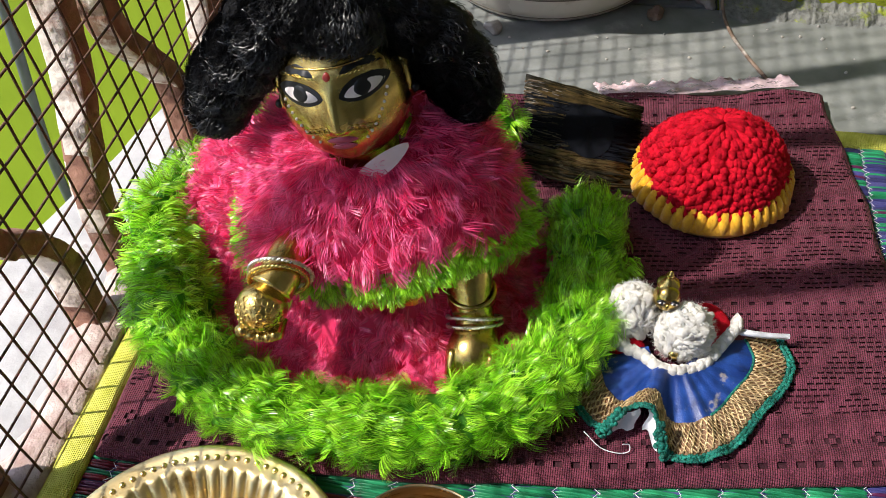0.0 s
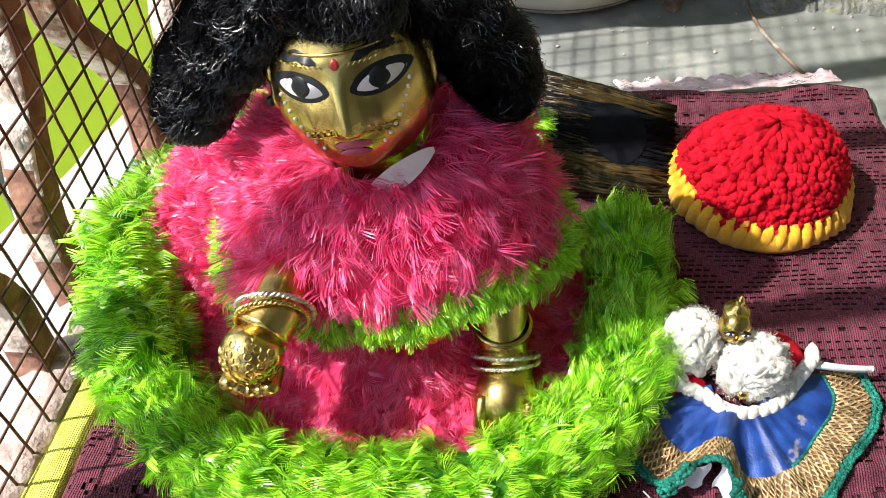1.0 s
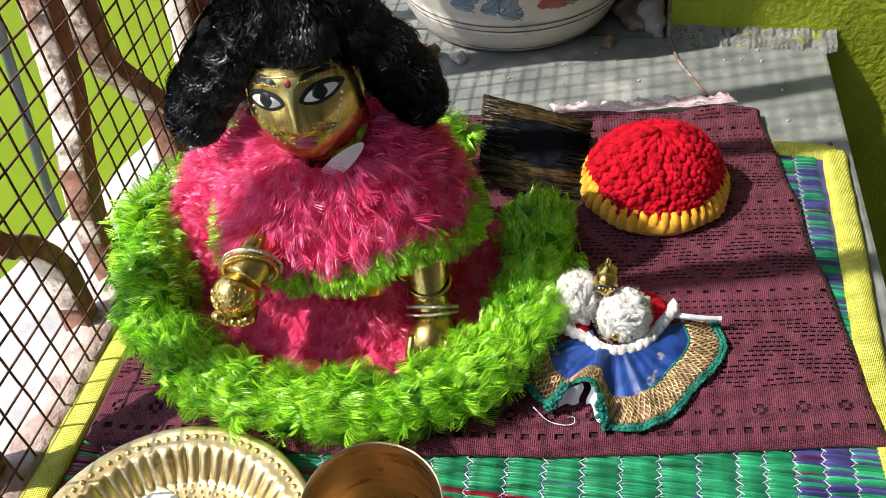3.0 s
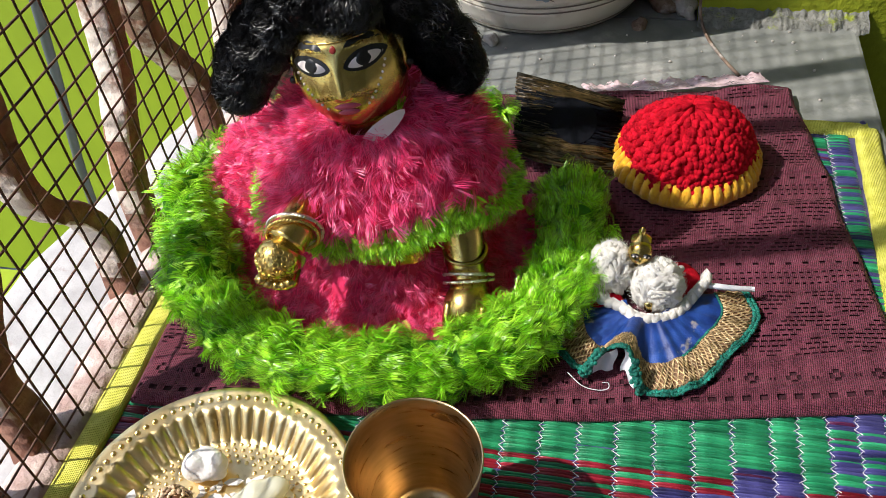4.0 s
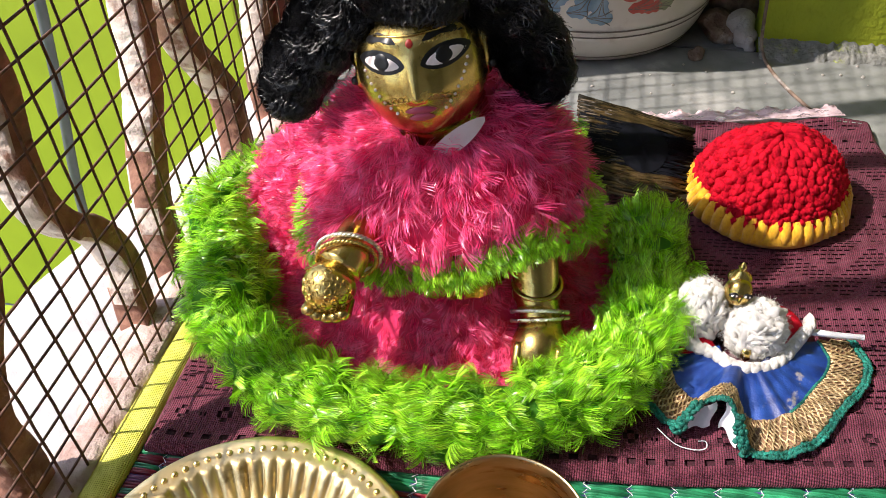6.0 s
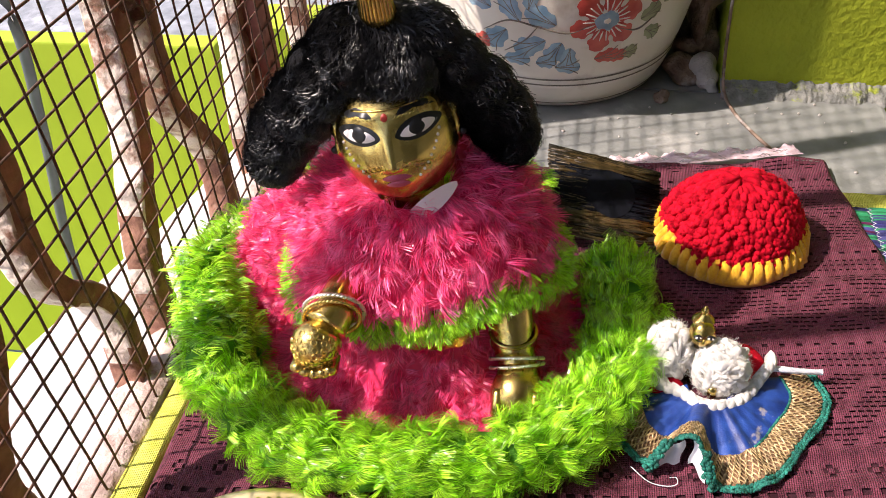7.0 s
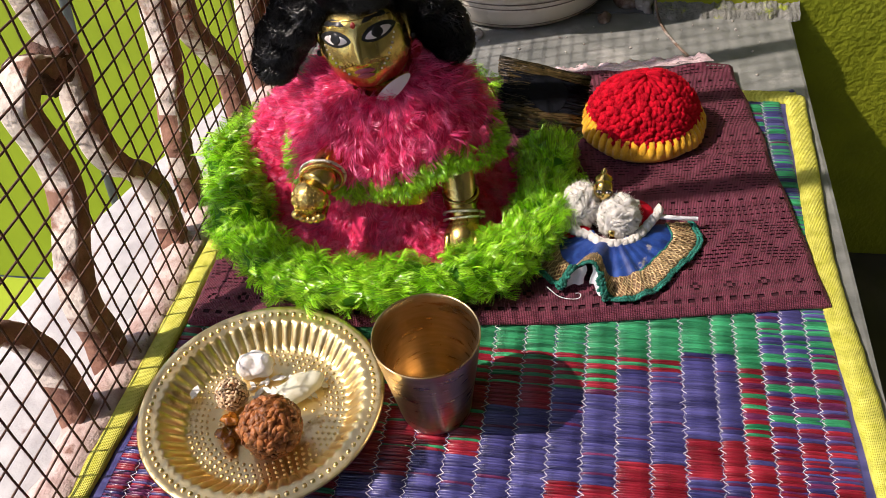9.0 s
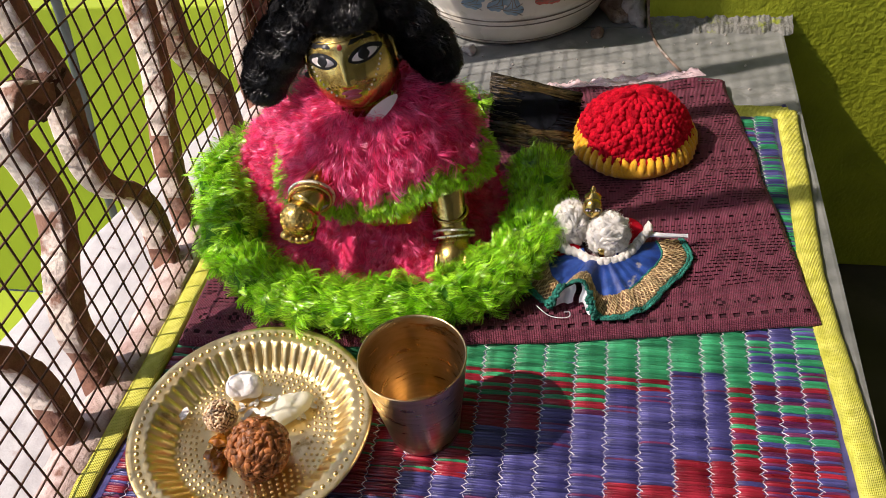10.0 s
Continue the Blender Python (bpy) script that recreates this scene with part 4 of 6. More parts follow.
part("barb", g, [M_FEATHER, M_FEATHEREYE, M_FEATHERBROWN], feather, kind="stuff")
g = Geo()
rings = (0.0, 0.35, 0.7, 0.9, 1.0, 1.06)
vs = [quill(0.56 + 0.21 * r * math.cos(a), 0.50 + 0.29 * r * math.sin(a), 0.0044 - 0.0012 * r + 0.0002 * math.sin(9 * a + 5 * r)) for r in rings for a in np.linspace(0, 2 * math.pi, 48, endpoint=False)]
for q in range(len(rings) - 1):
    for k in range(48):
        g.f.append((q * 48 + k, q * 48 + (k + 1) % 48, (q + 1) * 48 + (k + 1) % 48, (q + 1) * 48 + k))
        g.m.append(0 if q < 5 else 1)
g.v, g.count = [tuple(p) for p in vs], len(vs)
part("eye", g, [M_FEATHEREYE, M_FEATHER], feather, "blue-black eye of the feather")
g = Geo()
for dv in (0, 0.025, 0.05):
    g.tube([quill(u, 0.97 + dv, 0.001) for u in np.linspace(-0.02, 1.02, 12)], 0.0013, 6)
part("shaft", g, M_FEATHER, feather)
g = Geo().tube([(-0.036, 0.53, 0.008), (-0.038, 0.535, 0.03), (-0.036, 0.535, 0.048)], 0.0016, 6).tube([(0.036, 0.51, 0.008), (0.036, 0.512, 0.02)], 0.0014, 6)
part("quill_end", g, M_FEATHERBROWN, feather)

# ---- the painted pot and the rubble beside it ----
OC = (-0.051, 0.803)
pot = thing("plant_pot", (OC[0], OC[1], -0.004), "ivory glazed ceramic pot painted with red flowers and blue leaves", "pot")
PROF = [(0.0001, -0.004), (0.098, -0.004), (0.106, 0.000), (0.1135, 0.014), (0.1165, 0.024), (0.1185, 0.0275), (0.1175, 0.0295), (0.1205, 0.0345), (0.1195, 0.0365), (0.1235, 0.046), (0.130, 0.070), (0.1365, 0.105), (0.139, 0.14),
        (0.137, 0.18), (0.130, 0.215), (0.118, 0.24), (0.122, 0.252), (0.124, 0.262), (0.116, 0.262), (0.110, 0.245), (0.118, 0.21), (0.122, 0.14), (0.10, 0.03), (0.0001, 0.02)]
part("body", Geo().lathe(PROF, (OC[0], OC[1], 0.0), 96), M_POT, pot)
g = Geo()
for r, z in ((0.1180, 0.0285), (0.1203, 0.0355), (0.1085, 0.0045)):
    g.lathe([(r, z - 0.0008), (r + 0.0006, z), (r, z + 0.0008)], (OC[0], OC[1], 0.0), 96)
part("groove", g, M_POTLINE, pot)


def pot_point(a, z, lift=0.0006):
    for (r0, z0), (r1, z1) in zip(PROF[2:15], PROF[3:16]):
        if z0 <= z <= z1:
            r = r0 + (r1 - r0) * (z - z0) / (z1 - z0)
            break
    else:
        r = 0.13
    return Vector((OC[0] + (r + lift) * math.sin(a), OC[1] - (r + lift) * math.cos(a), z))


def painted(name, outline, mat, lift=0.0007):
    """A brush stroke or petal on the pot: a thin raised patch that follows its round side."""
    n = len(outline)
    ca, cz = sum(p[0] for p in outline) / n, sum(p[1] for p in outline) / n
    vs, fs = [pot_point(ca, cz, lift)], []
    for s in (0.35, 0.7, 1.0):
        vs += [pot_point(ca + (a - ca) * s, cz + (z - cz) * s, lift if s < 1 else lift * 0.3) for a, z in outline]
    for i in range(n):
        i2 = (i + 1) % n
        fs.append((0, 1 + i, 1 + i2))
        for r in range(2):
            fs.append((1 + r * n + i, 1 + (r + 1) * n + i, 1 + (r + 1) * n + i2, 1 + r * n + i2))
    part(name, Geo().add(vs, fs), mat, pot)


def petal(a, z, ang, L, w, n=26):
    """Outline of a leaf or petal from its foot at a, z."""
    out = []
    for i in range(n):
        t = 2 * math.pi * i / n
        u, q = L * (0.5 - 0.5 * math.cos(t)), w * math.sin(t) * (1 + 0.16 * math.cos(t * 7)) * (0.85 - 0.15 * math.cos(t))
        c, s = math.cos(ang), math.sin(ang)
        out.append((a + (u * c - q * s) / 0.13, z + u * s + q * c))
    return out


def stroke(name, rows, w, mat):
    g = Geo()
    pts = [pot_point(a, z, 0.0004) for a, z in spline(rows, 8)]
    g.tube(pts, [w * (0.4 + 0.6 * math.sin(math.pi * (i + 1) / (len(pts) + 1))) for i in range(len(pts))], 5)
    part(name, g, mat, pot)


def flower(a, z, s=1.0):
    for k in range(6):
        t = k * math.pi / 3 + 0.3
        painted("petal", petal(a + 0.006 * s * math.cos(t) / 0.13, z + 0.006 * s * math.sin(t), t, 0.019 * s, 0.0085 * s), M_POTRED)
        for e in (-0.3, 0, 0.3):
            stroke("petal_line", [(a + 0.008 * s * math.cos(t + e) / 0.13, z + 0.008 * s * math.sin(t + e)), (a + 0.016 * s * math.cos(t + e) / 0.13, z + 0.016 * s * math.sin(t + e))], 0.0009, M_POT)
    painted("flower_heart", petal(a - 0.0085 * s / 0.13, z, 0, 0.017 * s, 0.0085 * s), M_POTBLUE, 0.0012)
    painted("flower_eye", petal(a - 0.003 * s / 0.13, z, 0, 0.006 * s, 0.003 * s), M_POT, 0.0017)


flower(0.35, 0.100, 1.3)
flower(0.72, 0.128, 0.8)
flower(-0.75, 0.13, 0.9)
for a, z, ang, L, w, m in [(0.02, 0.098, 2.6, 0.030, 0.008, M_POTBLUE), (-0.05, 0.082, 3.6, 0.032, 0.008, M_POTBLUE), (0.06, 0.080, 4.2, 0.026, 0.007, M_POTBLUE), (0.12, 0.074, 4.6, 0.022, 0.006, M_POTBLUE),
                           (-0.22, 0.10, 2.2, 0.028, 0.007, M_POTBLUE), (-0.32, 0.09, 3.9, 0.03, 0.008, M_POTBLUE), (-0.16, 0.112, 1.4, 0.024, 0.006, M_POTBLUE), (-0.42, 0.11, 2.7, 0.03, 0.008, M_POTBLUE),
                           (0.60, 0.095, 0.4, 0.022, 0.007, M_POTGREEN), (0.66, 0.082, -0.5, 0.020, 0.006, M_POTGREEN), (0.78, 0.105, 0.9, 0.024, 0.007, M_POTGREEN), (0.50, 0.060, 0.1, 0.018, 0.006, M_POTGREEN),
                           (0.30, 0.060, 0.15, 0.024, 0.006, M_POTRED), (0.42, 0.056, 0.3, 0.020, 0.005, M_POTRED), (0.02, 0.052, 0.0, 0.024, 0.006, M_POTBLUE), (-0.12, 0.056, 0.2, 0.020, 0.006, M_POTBLUE), (-0.36, 0.058, 0.1, 0.026, 0.006, M_POTBLUE),
                           (-0.60, 0.07, 0.3, 0.022, 0.006, M_POTRED), (0.18, 0.125, 1.2, 0.022, 0.007, M_POTBLUE), (0.0, 0.125, 2.0, 0.022, 0.007, M_POTRED)]:
    painted("leaf", petal(a, z, ang, L, w * 1.45), m)
    for e in (-0.35, 0.0, 0.35):
        stroke("leaf_line", [(a, z), (a + 0.6 * L * math.cos(ang + e * 0.6) / 0.13, z + 0.6 * L * math.sin(ang + e * 0.6)), (a + L * math.cos(ang + e) / 0.13, z + L * math.sin(ang + e))], 0.0006, M_POTLINE)
stroke("stem", [(-0.5, 0.085), (-0.3, 0.10), (-0.1, 0.096), (0.1, 0.09), (0.25, 0.098)], 0.0009, M_POTLINE)
stroke("stem", [(-0.1, 0.096), (-0.2, 0.08), (-0.35, 0.066)], 0.0008, M_POTLINE)
stroke("stem", [(0.45, 0.09), (0.6, 0.085), (0.75, 0.098)], 0.0009, M_POTLINE)

rng = np.random.RandomState(21)
for k, (x, yy, r) in enumerate([(0.075, 0.765, 0.020), (0.096, 0.758, 0.015), (0.094, 0.80, 0.026), (0.092, 0.772, 0.018), (0.055, 0.722, 0.008), (0.103, 0.745, 0.008), (-0.122, 0.690, 0.010), (-0.09, 0.683, 0.008), (0.097, 0.85, 0.03)]):
    g = Geo().blob((x, yy, -0.006 + r * 0.7), (r, r * 0.85, r * 0.8), r * 0.7, 0.9 / r, 18, 12, seed=k * 3.3)
    solo("rubble_stone", g, M_STONE if k % 2 else M_SOIL, (x, yy, -0.0045), "broken lump of old plaster beside the pot", "rubble", "rubble beside the pot")
g = Geo().blob((0.094, 0.83, 0.085), (0.019, 0.055, 0.11), 0.03, 22, 28, 22, seed=9)
solo("burlap_bundle", g, M_SOIL, (0.094, 0.83, -0.0045), "crumpled dusty brown sacking beside the pot", "sacking")
g = Geo().tube(spline([(0.108, 0.742, 0.16), (0.109, 0.738, 0.08), (0.112, 0.734, 0.02), (0.116, 0.728, 0.0), (0.122, 0.700, -0.002), (0.134, 0.668, -0.0022), (0.150, 0.635, -0.0022)], 8), 0.0016, 7)
solo("cable", g, M_SOIL, (0.122, 0.7, -0.004), "thin dusty cable running down onto the ledge", "cable")
g = Geo()
for k in range(60):
    x, yy = rng.uniform(-0.1, 0.25), rng.uniform(0.58, 0.735)
    if (x - OC[0]) ** 2 + (yy - OC[1]) ** 2 < 0.125 ** 2 or (x < 0.21 and yy < 0.65):
        continue
    r = rng.uniform(0.0006, 0.0018)
    g.blob((x, yy, -0.0038 + r * 0.3), (r, r, r * 0.7), r * 0.5, 600, 6, 4, seed=k)
solo("grit", g, M_STONE, (0.1, 0.66, -0.004), "loose grit scattered over the cement ledge", "grit", kind="stuff")


# ---- the brass statue: one mesh, with enamelled eyes and lips ----
HC = np.array((-0.1222, 0.3665, 0.1785))
HF = unit((0.10, -0.97, 0.17))
HR = unit(np.cross((0, 0, 1), HF))
HU = np.cross(HF, HR)
HR, HU = HR * math.cos(0.15) + HU * math.sin(0.15), HU * math.cos(0.15) - HR * math.sin(0.15)
RR, RF, RU = 0.0345, 0.0310, 0.0380


def bell(x, w):
    return math.exp(-(x / w) ** 2)


def face_relief(x, z):
    """How far the brass stands out at x across and z up from the middle of the head, in metres."""
    h = 0.0
    if z < 0.014:
        h += 0.0058 * bell(x, 0.0030 + 0.0016 * max(0, (0.008 - z) / 0.016)) * max(0, min(1, (0.016 - z) / 0.022)) * (1 if z > -0.0085 else max(0, 1 - (-0.0085 - z) / 0.003))
    h += 0.0016 * bell(x, 0.0085) * bell(z + 0.0165, 0.0045)
    h -= 0.0010 * bell(x, 0.0060) * bell(z + 0.0165, 0.0009)
    h += 0.0018 * bell(abs(x) - 0.013, 0.007) * bell(z + 0.006, 0.008)
    h -= 0.0012 * bell(abs(x) - 0.0135, 0.010) * bell(z - 0.010, 0.006)
    h += 0.0010 * bell(z - 0.0185, 0.0022) * bell(abs(x) - 0.012, 0.010)
    h += 0.0020 * bell(x, 0.008) * bell(z + 0.029, 0.006)
    return h


def face_at(x, z, lift=0.0):
    zz = max(-0.999, min(0.999, z / RU))
    narrow = 1 - 0.18 * max(0, -zz) ** 1.5
    q = max(0.02, 1 - (x / (RR * narrow)) ** 2 - abs(zz) ** (2.0 if zz > 0 else 2.9))
    return HC + HR * x + HU * z + HF * (RF * math.sqrt(q) + face_relief(x, z) + lift)


statue = Geo()
nu, nv = 72, 56
vs, fs = [], []
for j in range(nv + 1):
    b = math.pi * (j / nv - 0.5)
    for i in range(nu):
        a = 2 * math.pi * i / nu
        narrow = 1 - 0.18 * max(0, -math.sin(b)) ** 1.5
        ring = math.sqrt(max(0.0, 1 - abs(math.sin(b)) ** (2.0 if b > 0 else 2.9)))
        x, z, f = RR * narrow * ring * math.sin(a), RU * math.sin(b), RF * ring * math.cos(a)
        if math.cos(a) > 0:
            f += face_relief(x, z) * min(1, math.cos(a) * 3)
        vs.append(HC + HR * x + HU * z + HF * f)
for j in range(nv):
    for i in range(nu):
        i2 = (i + 1) % nu
        fs.append((j * nu + i, j * nu + i2, (j + 1) * nu + i2, (j + 1) * nu + i))
statue.add(vs, fs, 0)


def patch(outline, lift, slot, centre=None):
    n = len(outline)
    c = centre or (sum(p[0] for p in outline) / n, sum(p[1] for p in outline) / n)
    vs, fs = [face_at(*c, lift)], []
    for s in (0.4, 0.75, 1.0):
        vs += [face_at(c[0] + (x - c[0]) * s, c[1] + (z - c[1]) * s, lift * (1 if s < 1 else 0.4)) for x, z in outline]
    for i in range(n):
        i2 = (i + 1) % n
        fs.append((0, 1 + i, 1 + i2))
        for r in range(2):
            fs.append((1 + r * n + i, 1 + (r + 1) * n + i, 1 + (r + 1) * n + i2, 1 + r * n + i2))
    statue.add(vs, fs, slot)


def almond(cx, cz, a, b, tilt, n=22):
    out = []
    for i in range(n):
        t = 2 * math.pi * i / n
        x, z = a * math.cos(t), b * math.sin(t) * (abs(math.sin(t)) ** 0.35) * (1.15 if math.sin(t) > 0 else 0.9)
        out.append((cx + x * math.cos(tilt) - z * math.sin(tilt), cz + x * math.sin(tilt) + z * math.cos(tilt)))
    return out


for s in (-1, 1):
    cx, cz, tilt = s * 0.0163, 0.0100, s * 0.14
    patch(almond(cx, cz, 0.0124, 0.0056, tilt), 0.0006, 1)
    patch(almond(cx - s * 0.0002, cz - 0.0002, 0.0102, 0.0036, tilt), 0.0010, 2)
    patch(almond(cx - s * 0.0005, cz + 0.0003, 0.0047, 0.0042, 0.0), 0.0014, 1)
    patch([(s * x, z) for x, z in ((0.0060, 0.0190), (0.0095, 0.0226), (0.0155, 0.0242), (0.0215, 0.0222), (0.0260, 0.0185), (0.0215, 0.0192), (0.0155, 0.0206), (0.0095, 0.0190))], 0.0006, 1)
patch(almond(0, -0.0148, 0.0082, 0.0022, 0.0), 0.0006, 3)
patch(almond(0, -0.0188, 0.0068, 0.0022, 0.0), 0.0007, 3)
patch(almond(0, 0.0185, 0.0019, 0.0021, 0.0), 0.0008, 4)
for s in (-1, 1):
    for k in range(8):
        x, z = s * (0.0262 - 0.0009 * k - 0.0003 * k * k * 0.5), 0.006 - 0.0031 * k
        statue.blob(face_at(x, z, 0.0002), (0.0009, 0.0009, 0.0009), nu=8, nv=6, slot=2)
    # ears with studs
    e = HC + HR * s * 0.0325 + HU * 0.004 - HF * 0.002
    turn = Matrix((HR, HF, HU)).transposed()
    statue.blob(e, (0.0050, 0.0085, 0.0150), 0.003, 160, 18, 14, 0, turn, s)
    statue.blob(e + HR * s * 0.004 - HU * 0.008 + HF * 0.006, (0.0025, 0.0025, 0.0025), nu=10, nv=8, slot=1)
    # scrolled relief on the cheeks
    for k in range(5):
        pts = [face_at(s * (0.006 + 0.003 * k + 0.0016 * math.cos(t)), -0.0075 - 0.0006 * k + 0.0016 * math.sin(t), 0.0003) for t in np.linspace(0, 5.4, 10)]
        statue.tube(pts, 0.0004, 5)
    for k in range(9):
        x = s * (0.005 + 0.0021 * k)
        statue.tube([face_at(x, 0.0175 + 0.0006 * k * 0.3, 0.0002), face_at(x + s * 0.002, 0.0198, 0.0003)], 0.0003, 4)
# hairline ornament, neck with folds and the seated body under the dress
statue.tube([face_at(x, 0.0222 + 0.12 * abs(x) * 0.2, 0.0003) for x in np.linspace(-0.018, 0.018, 16)], 0.0007, 6)
neck = Vector(HC - HU * 0.030 - HF * 0.004)
statue.lathe([(0.0001, -0.14), (0.052, -0.137), (0.056, -0.115), (0.048, -0.075), (0.034, -0.045), (0.022, -0.022), (0.0185, -0.012), (0.0200, -0.009), (0.0185, -0.006), (0.0200, -0.003), (0.0188, 0.0), (0.0205, 0.004), (0.020, 0.012), (0.016, 0.02)], neck, 40)


def limb(rows, sides=18):
    rows = spline(rows, 6)
    statue.tube([r[:3] for r in rows], [r[3] for r in rows], sides)


# straight arm that rests on its palm
limb([(-0.071, 0.372, 0.105, 0.0155), (-0.063, 0.356, 0.080, 0.0148), (-0.057, 0.345, 0.060, 0.0142), (-0.054, 0.335, 0.045, 0.0132), (-0.051, 0.328, 0.037, 0.0120), (-0.050, 0.322, 0.033, 0.0135), (-0.0495, 0.313, 0.028, 0.0168), (-0.049, 0.305, 0.022, 0.0160), (-0.049, 0.299, 0.016, 0.0115), (-0.049, 0.296, 0.013, 0.006)])
for k in range(4):
    x = -0.0605 + 0.0077 * k
    statue.tube(spline([(x, 0.306, 0.0365), (x - 0.0002, 0.2955, 0.0275), (x, 0.2905, 0.0150)], 4), [0.0034, 0.0036, 0.0036, 0.0037, 0.0037, 0.0036, 0.0034, 0.0030, 0.0022], 8)
statue.lathe([(0.0135, -0.0060), (0.0150, -0.0052), (0.0146, -0.0030), (0.0142, 0.0010), (0.0155, 0.0020), (0.0152, 0.0032), (0.0135, 0.0036)], (-0.0545, 0.3385, 0.0510), 28)
# raised fist that holds a ball
limb([(-0.145, 0.345, 0.100, 0.0125), (-0.150, 0.320, 0.100, 0.0122), (-0.153, 0.300, 0.0985, 0.0120), (-0.156, 0.290, 0.096, 0.0125)])
FIST = Vector((-0.1600, 0.2825, 0.0895))
statue.blob(FIST, (0.0142, 0.0135, 0.0142), 0.0, 40, 24, 16)
for k in range(5):
    a = -2.35 + 0.38 * k
    p = FIST + Vector((0.0135 * math.cos(a), -0.006, 0.0135 * math.sin(a)))
    statue.tube([p + Vector((0, 0.006, 0.002)), p + Vector((0, -0.003, -0.001)), p + Vector((0.0, -0.0062, 0.0035))], [0.0042, 0.0044, 0.0034], 8)
for k in range(34):
    zz = 0.97 - 1.0 * k / 34
    ph = k * 2.39996
    d = Vector((math.sqrt(1 - zz * zz) * math.cos(ph), -abs(zz) * 0.8 - 0.2, math.sqrt(1 - zz * zz) * math.sin(ph) * 0.8 + 0.25)).normalized()
    c = FIST + Vector((d.x * 0.0142, d.y * 0.0135, d.z * 0.0142))
    e1 = d.orthogonal().normalized()
    e2 = d.cross(e1)
    statue.tube([c + (e1 * math.cos(t) + e2 * math.sin(t)) * 0.0017 for t in np.linspace(0, 6.28, 11)], 0.00035, 5, cap=False)
solo("statue", statue, [M_STATUE, M_EYEBLACK, M_EYEWHITE, M_LIP, M_BINDI], (-0.118, 0.378, 0.0085), "brass seated figure with enamelled eyes in a pink dress", "statue")


def bangle(at, axis, r, w, mat, label, n=40):
    """A ring of twisted wire round an arm."""
    a = Vector(axis).normalized()
    e1 = a.orthogonal().normalized()
    e2 = a.cross(e1)
    g = Geo()
    for s in (0, math.pi):
        pts = []
        for k in range(n * 3 + 1):
            t = 2 * math.pi * k / (n * 3)
            tw = t * 22 + s
            pts.append(Vector(at) + (e1 * math.cos(t) + e2 * math.sin(t)) * (r + w * 0.45 * math.cos(tw)) + a * w * 0.45 * math.sin(tw))
        g.tube(pts, w * 0.6, 6, cap=False, up=a)
    return solo("bangle", g, mat, Vector(at) - Vector((0, 0, r * 0.8)), label, "bangle", "bangles on the statue")


bangle((-0.0515, 0.3295, 0.0385), (0.1, -0.75, -0.66), 0.0164, 0.0013, M_SILVER, "twisted silver bangle on the resting wrist")
bangle((-0.0510, 0.3268, 0.0352), (0.16, -0.70, -0.70), 0.0166, 0.0012, M_SILVER, "twisted silver bangle on the resting wrist")
bangle((-0.1532, 0.3010, 0.0975), (0.12, -0.95, -0.2), 0.0172, 0.0014, M_SILVER, "silver bangle on the raised wrist")
bangle((-0.1536, 0.2968, 0.0965), (0.2, -0.95, -0.15), 0.0160, 0.0014, M_STATUE, "brass bangle on the raised wrist")

# ---- the wig ----
wig = thing("wig", (-0.121, 0.385, 0.150), "wavy black doll wig falling in two side locks", "wig")
rng = np.random.RandomState(3)
CROWN = np.array((-0.128, 0.380, 0.240))
LOBES = [(HC + HU * 0.0385 + HF * 0.010, (0.029, 0.018, 0.0105), 0.5, 0), (np.array((-0.128, 0.385, 0.221)), (0.029, 0.034, 0.0245), 1.0, 0)]
for sgn, chain in ((-1, ((-0.147, 0.375, 0.222, 0.0215), (-0.161, 0.373, 0.207, 0.0210), (-0.176, 0.372, 0.190, 0.0200), (-0.191, 0.371, 0.172, 0.0190), (-0.199, 0.370, 0.156, 0.0165))),
                   (1, ((-0.108, 0.386, 0.219, 0.0215), (-0.094, 0.387, 0.205, 0.0205), (-0.079, 0.388, 0.191, 0.0195), (-0.067, 0.388, 0.177, 0.0180), (-0.061, 0.388, 0.165, 0.0155)))):
    for x, yy, z, r in chain:
        LOBES.append((np.array((x, yy, z)), (r, r * 1.12, r * 1.10), 0.55, sgn))
g = Geo()
for k, (c, r, _, _) in enumerate(LOBES):
    g.blob(c, [q * 0.93 for q in r], 0.005, 60, 26, 18, seed=k)
part("hair_base", g, M_HAIRBASE, wig)
vs, fs = [], []
